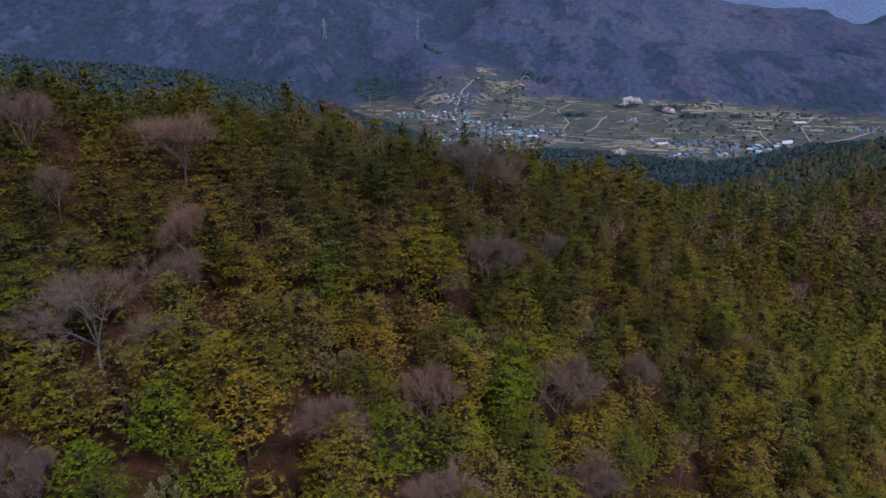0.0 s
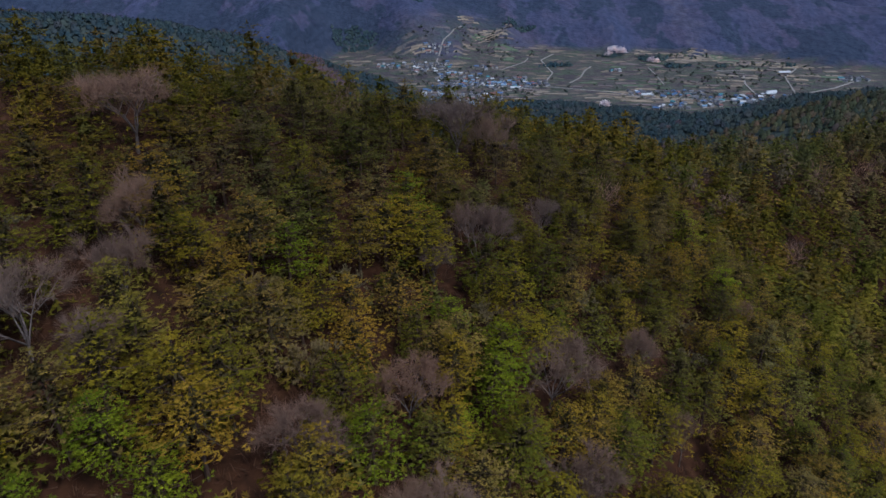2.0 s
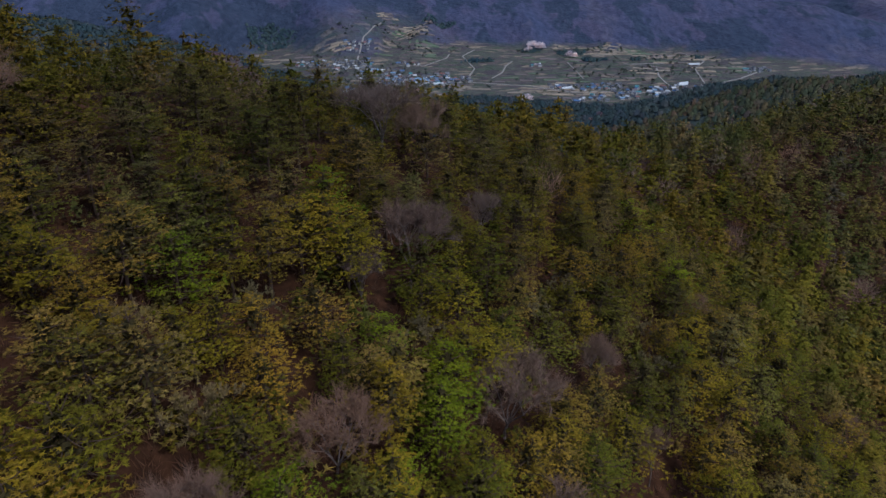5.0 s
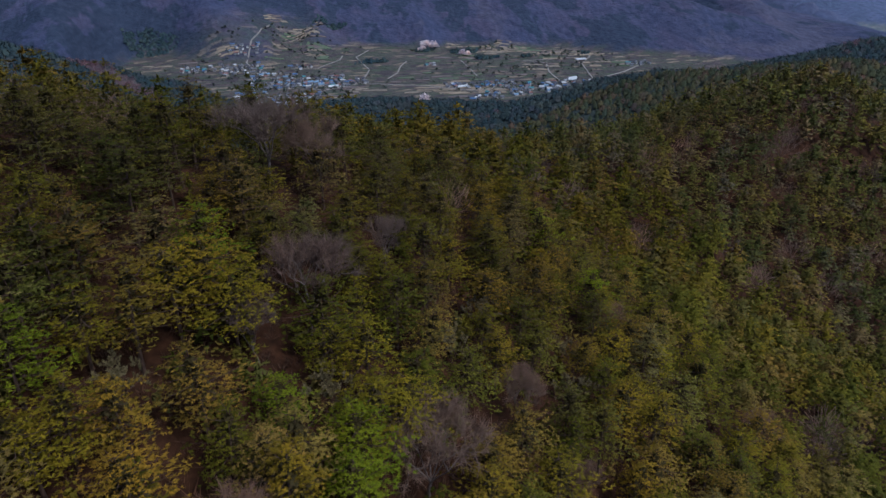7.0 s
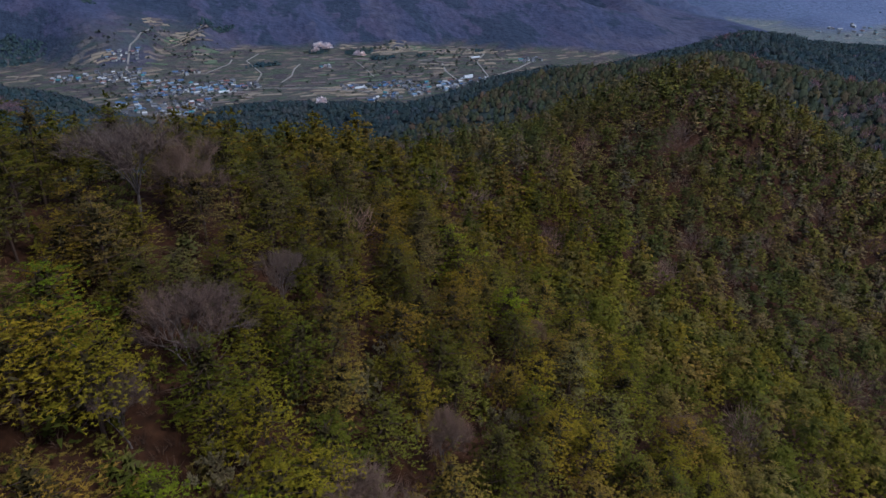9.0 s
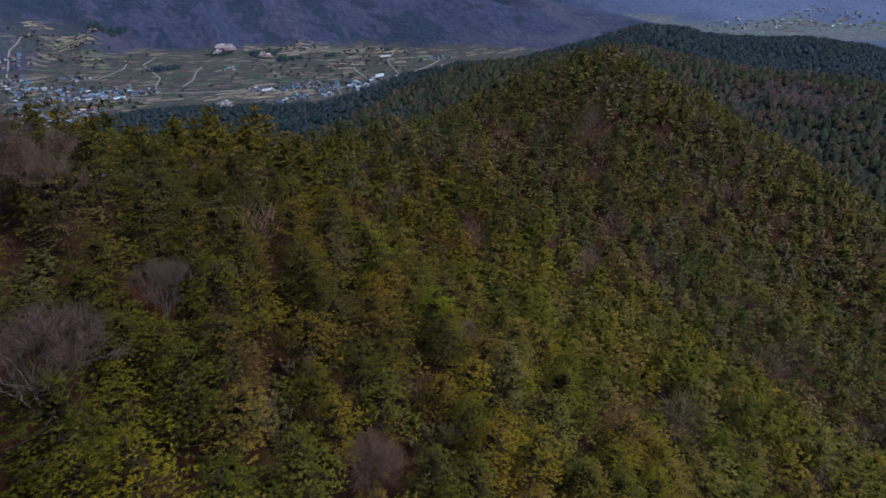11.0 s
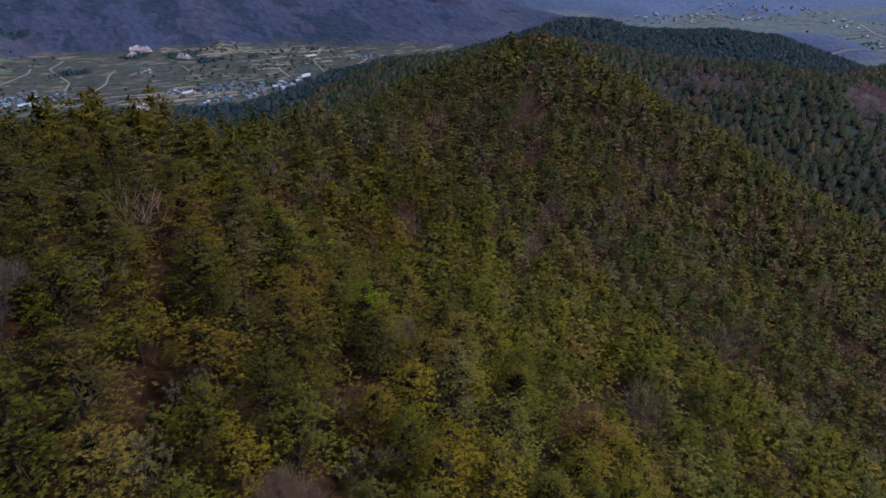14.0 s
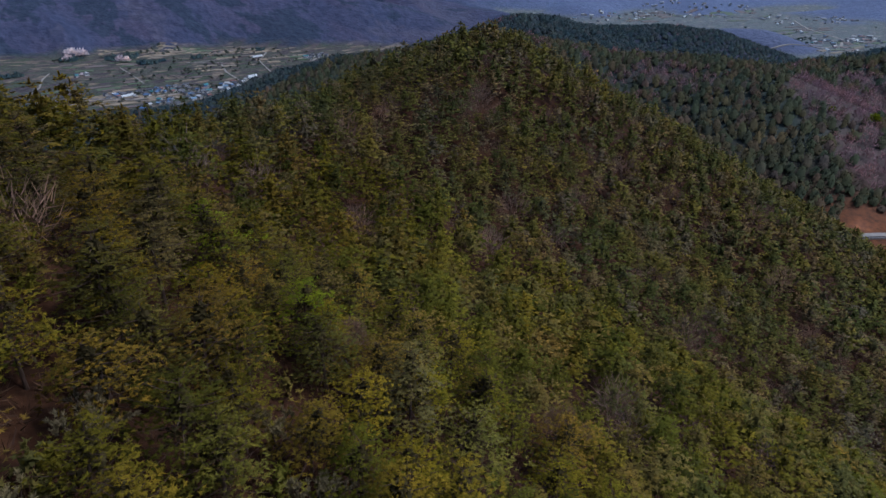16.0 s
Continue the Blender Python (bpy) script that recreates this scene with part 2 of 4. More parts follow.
def pad_normals(verts, foot, lift):
    """Soft normals for a crown: up and away from the tree's axis, a little uneven from blade to blade."""
    rng = np.random.default_rng(len(verts))
    out = verts - foot
    out[:, 2] = 0
    n = out / (np.linalg.norm(out, axis=1, keepdims=True) + 0.6) + np.array([0, 0, lift])
    n = n + 0.14 * np.repeat(rng.normal(size=(len(verts) // 3 + 1, 3)), 3, 0)[:len(verts)]
    return n / np.linalg.norm(n, axis=1, keepdims=True)


def part(name, data, parent, label=""):
    ob = new(name, data)
    ob.parent = parent
    return tagged(ob, label)


def bm_mesh(name, bm, material):
    me = bpy.data.meshes.new(name)
    bm.normal_update()
    bm.to_mesh(me), bm.free()
    me.materials.append(material)
    return me


def tube(points, radii, sides=4):
    """A tapered tube along points: vertices and triangles."""
    verts, tris = [], []
    for n, (p, r) in enumerate(zip(points, radii)):
        a = points[max(n - 1, 0)]
        b = points[min(n + 1, len(points) - 1)]
        d = (b - a) / (np.linalg.norm(b - a) + 1e-9)
        u = np.cross(d, (0.31, 0.95, 0.12))
        u /= np.linalg.norm(u) + 1e-9
        v = np.cross(d, u)
        for k in range(sides):
            w = 2 * math.pi * k / sides
            verts.append(p + r * (math.cos(w) * u + math.sin(w) * v))
        if n:
            for k in range(sides):
                i, j = (n - 1) * sides + k, (n - 1) * sides + (k + 1) % sides
                tris += [(i, j, i + sides), (j, j + sides, i + sides)]
    return np.array(verts), np.array(tris)


def joined(pieces):
    verts, tris, base = [], [], 0
    for v, t in pieces:
        verts.append(v), tris.append(t + base)
        base += len(v)
    return np.concatenate(verts), np.concatenate(tris)


def blades(rng, centres, ways, count, size, width, wild=0.8, flat=0.0):
    """Tufts of pointed blades at centres, leaning along ways; flat: how far they lie like a pad."""
    c = np.repeat(centres, count, 0)
    d = np.repeat(ways, count, 0) + wild * rng.normal(size=(len(c), 3))
    d /= np.linalg.norm(d, axis=1, keepdims=True) + 1e-9
    side = np.cross(d, rng.normal(size=d.shape) * (1 - flat) + np.array([0, 0, 1.6 * flat]))
    side /= np.linalg.norm(side, axis=1, keepdims=True) + 1e-9
    long = size * rng.uniform(0.7, 1.25, (len(c), 1))
    back = c - 0.25 * long * d
    v = np.stack([back + width * long * side, back - width * long * side, c + 0.85 * long * d], 1)
    face = np.cross(v[:, 1] - v[:, 0], v[:, 2] - v[:, 0])
    under = face[:, 2] < 0
    v[under] = v[under][:, [1, 0, 2]]
    v = v.reshape(-1, 3)
    return v, np.arange(len(v)).reshape(-1, 3)


# ---- trees ----
def pine(rng, height, spread, whorls, arms, subs, count, size, wood=True, low=0.3, width=0.2, side_pads=True, closed=0.0):
    """A pine as (wood, needles): a bent trunk and storeys of limbs that carry flat pads of needle tufts, with dark air between them.
    Needles: vertices, triangles, soft normals, and a tone for each pad. closed: how far the pads hang over and close up to one crown."""
    lean = rng.normal(0, 0.05, 2)

    def axis(s):
        return np.array([lean[0] * height * s * s, lean[1] * height * s * s, height * s])

    sticks = []
    if wood:
        sticks.append(tube([axis(s) for s in (0, 0.25, 0.5, 0.75, 0.97)], [0.17, 0.14, 0.11, 0.06, 0.02], 5))
    pads = []
    rounding = rng.uniform(1.2, 2.0)
    for k in range(whorls):
        s = min(low + (1 - low) * (k + rng.uniform(-0.2, 0.2)) / (whorls - 0.3), 0.98)
        rel = max((s - low) / (1 - low), 0.0)
        reach = spread * max(1 - rel ** rounding, 0.0) * (0.8 + 0.2 * min(rel / 0.25, 1)) + 0.35
        turn = rng.uniform(0, 6.28)
        number = max(3, arms - (rel > 0.7) - (rel > 0.85))
        for a in range(number):
            if rng.uniform() < 0.1:
                continue
            long = reach * rng.uniform(0.6, 1.15)
            w = turn + 6.283 * a / number + rng.normal(0, 0.25)
            out = np.array([math.cos(w), math.sin(w), 0])
            across = np.array([-out[1], out[0], 0])
            root = axis(max(s + rng.normal(0, 0.01), 0.05))
            tip = root + long * (out + np.array([0, 0, 0.08 + 0.5 * rel ** 2 + rng.normal(0, 0.06)]))
            if wood and long > 0.5:
                sticks.append(tube([root, root + 0.55 * (tip - root) - np.array([0, 0, 0.05 * long]), tip], [0.045, 0.03, 0.008], 3))
            r = (0.28 * long + 0.28) * rng.uniform(0.8, 1.2)
            pads.append((root + 0.82 * (tip - root), out, r))
            if side_pads and long > 1.1:
                for side in (-1, 1):
                    if rng.uniform() < 0.65:
                        u = rng.uniform(0.4, 0.62)
                        pads.append((root + u * (tip - root) + side * 0.3 * long * across + np.array([0, 0, rng.normal(-0.08, 0.08)]), 0.7 * out + 0.7 * side * across, 0.72 * r))
    pads.append((axis(0.97), np.array([1.0, 0, 0]), 0.4))
    centre, out, radius = (np.array([p[n] for p in pads]) for n in range(3))
    across = np.stack([-out[:, 1], out[:, 0], out[:, 2]], 1)
    number = len(pads) * subs
    centre, out, across, radius = (np.repeat(v, subs, 0) for v in (centre, out, across, radius))
    rr, phi = np.sqrt(rng.uniform(0.0 if subs > 1 else 0.4, 1, (number, 1))) * (1 if subs > 1 else 0.3), rng.uniform(0, 6.283, (number, 1))
    off = rr * (1.3 * np.cos(phi) * out + 0.95 * np.sin(phi) * across)
    tuft = centre + radius[:, None] * (off + np.array([0, 0, 1]) * (0.30 * (1 - rr * rr) + 0.08 * rr * np.cos(phi) + rng.normal(0, 0.07, (number, 1))))
    grow = size * (0.55 + 0.45 * radius / radius.mean())
    # blades of a tuft: spread all round, near level, longer away from the pad's middle
    az = (np.arange(count) / count * 6.283)[None] + rng.uniform(0, 6.283, (number, 1)) + rng.normal(0, 0.3, (number, count))
    d = np.cos(az)[..., None] * out[:, None] + np.sin(az)[..., None] * across[:, None] + 0.7 * off[:, None]
    d[..., 2] = rng.normal(0.10, 0.2 + 0.2 * closed, (number, count)) - 0.6 * closed * rr
    d = d.reshape(-1, 3)
    d /= np.linalg.norm(d, axis=1, keepdims=True) + 1e-9
    base, long = np.repeat(tuft, count, 0), np.repeat(grow, count)[:, None] * rng.uniform(0.7, 1.25, (len(d), 1))
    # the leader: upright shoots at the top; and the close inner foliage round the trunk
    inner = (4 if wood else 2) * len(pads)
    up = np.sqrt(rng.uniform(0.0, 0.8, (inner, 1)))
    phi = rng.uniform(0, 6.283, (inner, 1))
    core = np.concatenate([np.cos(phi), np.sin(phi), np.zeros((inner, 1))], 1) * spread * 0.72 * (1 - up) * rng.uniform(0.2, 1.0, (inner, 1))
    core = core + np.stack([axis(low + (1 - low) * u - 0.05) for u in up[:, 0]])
    lead = rng.normal(0, 0.22, (6, 3)) + np.array([0, 0, 1.0])
    extra = inner + 6
    d = np.concatenate([d, rng.normal(0, 0.7, (inner, 3)) - np.array([0, 0, 0.1]), lead])
    base = np.concatenate([base, core, np.repeat(axis(0.985)[None], 6, 0)])
    long = np.concatenate([long, max(size, 0.34) * rng.uniform(0.9, 1.5, (inner, 1)), np.full((6, 1), size * 1.1)])
    d /= np.linalg.norm(d, axis=1, keepdims=True) + 1e-9
    broad = np.concatenate([np.full((len(d) - extra, 1), width), np.full((inner, 1), 0.3), np.full((6, 1), width)])
    side = np.cross(d, rng.normal(size=d.shape) * 0.35 + np.array([0, 0, 1.0]))
    side /= np.linalg.norm(side, axis=1, keepdims=True) + 1e-9
    back = base - 0.2 * long * d
    v = np.stack([back + broad * long * side, back - broad * long * side, base + 0.85 * long * d], 1)
    under = np.cross(v[:, 1] - v[:, 0], v[:, 2] - v[:, 0])[:, 2] < 0
    v[under] = v[under][:, [1, 0, 2]]
    trunk_way = base - np.array([*axis(0.5)[:2], 0])
    trunk_way[:, 2] = 0
    trunk_way /= np.linalg.norm(trunk_way, axis=1, keepdims=True) + 0.6
    bulge = np.concatenate([np.repeat(off, count, 0), np.zeros((extra, 3))])
    n = 0.55 * trunk_way + 0.5 * bulge + np.array([0, 0, 0.75]) + 0.08 * rng.normal(size=d.shape)
    n /= np.linalg.norm(n, axis=1, keepdims=True)
    # open crowns: core blades take the painted-in shade; closed ones a low pad tone
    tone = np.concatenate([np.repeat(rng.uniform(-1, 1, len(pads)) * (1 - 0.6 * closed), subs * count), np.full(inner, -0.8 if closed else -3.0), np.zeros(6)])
    needles = v.reshape(-1, 3), np.arange(3 * len(v)).reshape(-1, 3), np.repeat(n, 3, 0), np.repeat(tone, 3)
    return (joined(sticks) if sticks else None), needles


def bare(rng, height, levels, twig_count, thick=0.13, thin=0.013, twig=0.13):
    """A leafless tree as (limbs, twigs): forking limbs that spread into a wide fan and thin out into a haze of twigs."""
    limbs, ends = [], []

    def grow(p, d, long, r, level):
        bend = rng.normal(0, 0.11, 3)
        mid = p + 0.5 * long * (d + 0.5 * bend)
        tip = p + long * (d + bend)
        limbs.append(tube([p, mid, tip], [r, r * 0.8, r * 0.6], 5 if level == 0 else 3))
        if level > 1:
            ends.append((mid, d, long))
        if level == levels:
            ends.append((tip, d, long))
            return
        forks = 6 if level == 0 else 2 + int(rng.integers(0, 2))
        for k in range(forks):
            w = 6.283 * k / forks + rng.normal(0, 0.3)
            side = np.array([math.cos(w), math.sin(w), 0.0]) if level == 0 else rng.normal(0, 1, 3)
            side -= side @ d * d
            side /= np.linalg.norm(side) + 1e-9
            way = d + rng.uniform(0.25 if level == 0 else 0.5, 1.1 if level == 0 else 0.8) * side + np.array([0, 0, 0.2])
            grow(tip, way / np.linalg.norm(way), long * rng.uniform(0.72, 0.95) * (1.15 if level == 0 else 0.82), r * (0.5 if level == 0 else 0.62), level + 1)

    first = np.array([rng.normal(0, 0.06), rng.normal(0, 0.06), 1.0])
    grow(np.zeros(3), first / np.linalg.norm(first), height * 0.2, thick, 0)
    centres = np.array([e[0] for e in ends])
    ways = np.array([e[1] for e in ends]) + np.array([0, 0, 0.35])
    twigs = blades(rng, centres, ways, twig_count, height * twig, thin, 0.6)
    return joined(limbs), twigs


def shrubby(rng, radius, height, count, size, width):
    """A round clump of twigs or leaves, uneven in outline."""
    d = rng.normal(size=(count, 3))
    d[:, 2] = np.abs(d[:, 2])
    d /= np.linalg.norm(d, axis=1, keepdims=True)
    c = d * rng.uniform(0.45, 1.05, (count, 1)) * np.array([radius, radius, height * 0.62]) + np.array([0, 0, height * 0.36])
    return blades(rng, c, d + np.array([0, 0, 0.5]), 1, size, width, 0.5)


def lump(rng, radius, height, leaves, size):
    """A rounded, uneven crown for a wood some way off: a closed shell and loose sprays on it."""
    verts, tris = [], []
    for k, (out, up) in enumerate(((0.6, 0.10), (0.72, 0.36), (0.4, 0.66))):
        w = 2 * math.pi * (np.arange(7) + 0.5 * k) / 7
        r = radius * out * rng.uniform(0.78, 1.2, 7)
        verts.append(np.stack([r * np.cos(w), r * np.sin(w), height * (up + rng.normal(0, 0.09, 7))], 1))
    for k in range(2):
        for n in range(7):
            a, b = 7 * k + n, 7 * k + (n + 1) % 7
            tris += [(a, b, a + 7), (b, b + 7, a + 7)]
    tris += [(14 + n, 14 + (n + 1) % 7, 21) for n in range(7)]
    shell = np.concatenate(verts + [[[rng.normal(0, 0.3), rng.normal(0, 0.3), height * 0.85]]]), np.array(tris)
    return joined((shell, shrubby(rng, radius, height, leaves, size, 0.2)))


def scatter(name, shapes, places, scales, material, label, category, seed, kind="stuff", lift=1.0):
    """Many trees joined into one mesh: each is one of the shapes, turned, sized, with a tone of its own."""
    rng = np.random.default_rng(seed)
    pick = rng.integers(0, len(shapes), len(places))
    allv, allt, tint, norm, tone, base = [], [], [], [], [], 0
    for k, (v, t, *more) in enumerate(shapes):
        which = np.flatnonzero(pick == k)
        if not len(which):
            continue
        w = rng.uniform(0, 6.283, len(which))
        c, s = np.cos(w)[:, None], np.sin(w)[:, None]
        size = scales[which][:, None]
        x = (c * v[:, 0] - s * v[:, 1]) * size + places[which, 0:1]
        y = (s * v[:, 0] + c * v[:, 1]) * size + places[which, 1:2]
        z = v[:, 2] * size * rng.uniform(0.85, 1.15, (len(which), 1)) + places[which, 2:3]
        allv.append(np.stack([x, y, z], -1).reshape(-1, 3))
        allt.append((t[None] + (base + len(v) * np.arange(len(which)))[:, None, None]).reshape(-1, 3))
        soft, pads = more if more else (pad_normals(v.copy(), np.zeros(3), lift), np.zeros(len(v)))
        tone.append(np.tile(pads, len(which)))
        norm.append(np.stack([c * soft[:, 0] - s * soft[:, 1], s * soft[:, 0] + c * soft[:, 1], np.broadcast_to(soft[:, 2], x.shape)], -1).reshape(-1, 3))
        tint.append(np.repeat(rng.uniform(0, 1, len(which)), len(v)))
        base += len(v) * len(which)
    ob = new(name, tri_mesh(name, np.concatenate(allv), np.concatenate(allt), material, np.concatenate(tint), np.concatenate(norm) if lift else None, np.concatenate(tone)))
    return tagged(ob, label, category, "", kind)


# ---- the lie of the land: ridges over a valley floor ----
def value_noise(x, y, seed=0):
    """Smooth noise from -1 to 1 with a cell of one unit."""
    x0, y0 = np.floor(x), np.floor(y)
    fx, fy = x - x0, y - y0
    fx, fy = fx * fx * (3 - 2 * fx), fy * fy * (3 - 2 * fy)

    def corner(i, j):
        v = np.sin((x0 + i) * 127.1 + (y0 + j) * 311.7 + seed * 74.7) * 43758.5453
        return (v - np.floor(v)) * 2 - 1

    a, b, c, d = corner(0, 0), corner(1, 0), corner(0, 1), corner(1, 1)
    return (a + (b - a) * fx) * (1 - fy) + (c + (d - c) * fx) * fy


def rolling(x, y, size, octaves=3, seed=0):
    total, gain = 0.0, 1.0
    for n in range(octaves):
        total = total + gain * value_noise(x / size + 13.7 * n, y / size - 7.3 * n, seed + n)
        size, gain = size / 2.03, gain * 0.5
    return total


def ridge(x, y, crest, right, left, width):
    """Height of a ridge: a crest line of (x, y, z), the slopes to the right and left of its way, the crest's half width."""
    best, out = None, None
    for (ax, ay, az), (bx, by, bz) in zip(crest, crest[1:]):
        ux, uy = bx - ax, by - ay
        s = np.clip(((x - ax) * ux + (y - ay) * uy) / (ux * ux + uy * uy), 0, 1)
        dx, dy = x - ax - s * ux, y - ay - s * uy
        dist = np.hypot(dx, dy)
        side = (ux * dy - uy * dx) / np.hypot(ux, uy) / np.maximum(dist, 1e-6)
        slope = (right + left) / 2 + (left - right) / 2 * np.clip(side * 1.4, -1, 1)
        z = az + s * (bz - az) - slope * (np.sqrt(dist * dist + width * width) - width)
        if out is None:
            out = z
        else:
            out = np.maximum(out, z)
    return out


def soft_max(a, b, k):
    m = np.maximum(a, b)
    return m + k * np.log(np.exp(np.clip((a - m) / k, -50, 0)) + np.exp(np.clip((b - m) / k, -50, 0)))


def hump(x, y, px, py, size, lift):
    return lift * np.exp(-((x - px) ** 2 + (y - py) ** 2) / (2 * size * size))


NEAR_RIDGE = [(-420, -160, 310), (-160, 15, 291), (-57, 83, 281.5), (-30, 102, 277.7), (0, 110, 270.5), (31, 134, 257), (65, 157, 245.5), (100, 176, 241.8), (145, 191, 243), (180, 204, 246.5), (206, 208, 247), (300, 285, 205), (420, 385, 212)]
SIDE_SPUR = [(206, 208, 247), (226, 199, 236), (256, 187, 213), (280, 152, 191), (287, 120, 179), (289, 85, 164), (288, 20, 135)]
NEAR_SPUR = [(-57, 83, 282), (-28, 45, 268), (0, 5, 240), (20, -60, 205)]
DARK_RIDGE = [(425, 392, 218), (395, 450, 206), (362, 530, 192), (345, 585, 178), (320, 620, 160), (285, 690, 130), (245, 800, 106)]
DARK_TOE = [(285, 690, 122), (245, 800, 108), (170, 860, 108), (95, 870, 104)]
EAST_RIDGE = [(425, 392, 218), (440, 372, 216), (470, 313, 205), (477, 250, 204), (469, 200, 205), (520, 195, 192), (598, 205, 201), (626, 174, 206), (760, 120, 210)]
FAR_KNOLL = [(560, 590, 180), (626, 521, 212), (690, 470, 180)]
BLUE_KNOLL = [(860, 720, 130), (930, 648, 170), (971, 579, 174), (1007, 509, 160), (978, 451, 140), (950, 380, 118)]
WEST_HILL = [(-900, 300, 290), (-406, 569, 258), (-351, 604, 247), (-287, 637, 238), (-245, 708, 217), (-222, 766, 197), (-180, 850, 170), (-122, 880, 145), (-80, 890, 108)]
MOUNTAIN = [(-3200, 900, 420), (-2000, 1500, 440), (-1312, 1950, 420), (-400, 2350, 470), (300, 2420, 440), (778, 2250, 338), (934, 2150, 302), (1063, 2060, 312), (1221, 1970, 324), (1500, 1900, 300)]
MOUNTAIN_SPUR = [(934, 2150, 260), (1060, 1760, 150), (1278, 1560, 158), (1277, 1306, 150), (1290, 1149, 134), (1330, 1040, 100)]
FOOTHILL = [(260, 1850, 250), (500, 1760, 222), (800, 1600, 200), (1000, 1400, 172), (1100, 1250, 142), (1160, 1130, 100)]
FAR_RANGE = [(200, 4300, 560), (1500, 3900, 520), (2600, 3200, 470), (3300, 2200, 430), (3700, 1200, 400), (3900, 200, 430), (3700, -900, 460)]
MID_HILLS = [(1500, 1850, 230), (1900, 1560, 230), (2300, 1330, 210), (2700, 1150, 200)]
VALLEY_HILL = [(1340, 800, 106), (1479, 704, 120), (1540, 620, 114), (1580, 560, 92)]
EAST_HILLS = [(2230, 790, 98), (2480, 520, 130), (2700, 320, 225), (2650, -100, 240)]
FAR_WOODS = [(1880, 960, 100), (2000, 990, 126), (2150, 1040, 132)]
PURPLE_HILL = [(2230, 640, 92), (2350, 620, 122), (2500, 560, 150)]
LOW_WOODS = [(1560, 1150, 104), (1680, 1190, 132), (1850, 1180, 126)]
ROADSIDE = [(640, 60, 150), (470, 120, 142), (400, 110, 128)]


def spurs(x, y):
    """How far a place of the mountainside lies off its spurs, large and small: 0 on a spur's back, 1 in a hollow."""
    large = np.abs(value_noise(x / 230 + 0.4 * value_noise(x / 300, y / 300, 9), y / 700, 24))
    small = np.abs(value_noise(x / 92 + 0.5 * value_noise(x / 120, y / 120, 10), y / 330, 26))
    return large, small


def valley(x, y):
    """The valley floor, which climbs towards the foot of the mountain and up a fan between two slopes."""
    z = 76 + 6 * rolling(x, y, 420, 2, 3) * 0.5
    foot = np.clip(y + 0.25 * x - 1230, 0, None)
    z = z + 0.06 * foot + 0.09 * np.clip(1 - np.abs(x - 40) / 300, 0, 1) * np.clip(y - 1180, 0, 500)
    z = z + 14 * np.clip((x - 1100) / 600, 0, 1)
    return z


def land(x, y):
    """Height of the ground, and how far it belongs to the farmed valley floor."""
    x, y = np.asarray(x, float), np.asarray(y, float)
    near = ridge(x, y, NEAR_RIDGE, 0.66, 0.5, 14)
    near = soft_max(near, ridge(x, y, SIDE_SPUR, 0.62, 0.62, 10), 3)
    near = soft_max(near, ridge(x, y, NEAR_SPUR, 0.6, 0.62, 12), 4)
    near = near + hump(x, y, 218, 140, 34, -14) + hump(x, y, 8, 66, 12, 3.5) + 1.6 * rolling(x, y, 38, 3, 5)
    hills = ridge(x, y, DARK_RIDGE, 0.42, 0.5, 18)
    for crest, right, left, width in ((DARK_TOE, 0.45, 0.45, 30), (EAST_RIDGE, 0.42, 0.45, 16), (FAR_KNOLL, 0.4, 0.4, 40), (BLUE_KNOLL, 0.35, 0.35, 50),
                                      (WEST_HILL, 0.62, 0.4, 26), (ROADSIDE, 0.3, 0.3, 30)):
        hills = soft_max(hills, ridge(x, y, crest, right, left, width), 3)
    hills = hills + 5 * rolling(x, y, 120, 3, 8)
    large, small = spurs(x, y)
    far = ridge(x, y, MOUNTAIN, 0.40, 0.4, 60) + 40 * rolling(x, y, 430, 4, 21) - 95 * large - 26 * small + 31
    far = soft_max(far, ridge(x, y, MOUNTAIN_SPUR, 0.3, 0.3, 60) + 6 * rolling(x, y, 160, 3, 22), 6)
    far = soft_max(far, ridge(x, y, FOOTHILL, 0.42, 0.42, 50) + 14 * rolling(x, y, 170, 4, 27) - 6, 8)
    far = soft_max(far, ridge(x, y, FAR_RANGE, 0.3, 0.3, 120) + 70 * rolling(x, y, 800, 4, 31), 10)
    for crest in (MID_HILLS, VALLEY_HILL, EAST_HILLS, FAR_WOODS, PURPLE_HILL, LOW_WOODS):
        far = soft_max(far, ridge(x, y, crest, 0.32, 0.32, 50) + 8 * rolling(x, y, 240, 3, 35), 6)
    isles = valley(x, y) - 4 + (30 * rolling(x, y, 300, 3, 61) - 2) * np.clip((y + 0.35 * (x - 1700) - 680) / 150, 0, 1)
    far = np.where(x > 1200, soft_max(far, isles, 2), far)
    wild = np.maximum(np.maximum(near, hills), far)
    floor_z = valley(x, y)
    z = soft_max(soft_max(soft_max(near, hills, 2.5), far, 5), floor_z, 3)
    farmed = np.clip((floor_z - wild) / 6 + 0.5, 0, 1)
    return z, farmed


def leafless(x, y):
    """How far a place on the hills behind bears leafless wood rather than pines."""
    share = rolling(x, y, 60, 3, 51) + np.where((x > 392) & (x < 582) & (y < 188) & (y - 124 < 1.25 * (x - 400)), 1.2, -0.4) - np.where((x < 360) & (y > 380), 0.2, 0)
    share = share + hump(x, y, -150, 800, 50, 1.8) + hump(x, y, 436, 384, 22, 0.8)
    return share - np.where((x < -60) | (np.hypot(x, y) > 620), 0.5, 0)

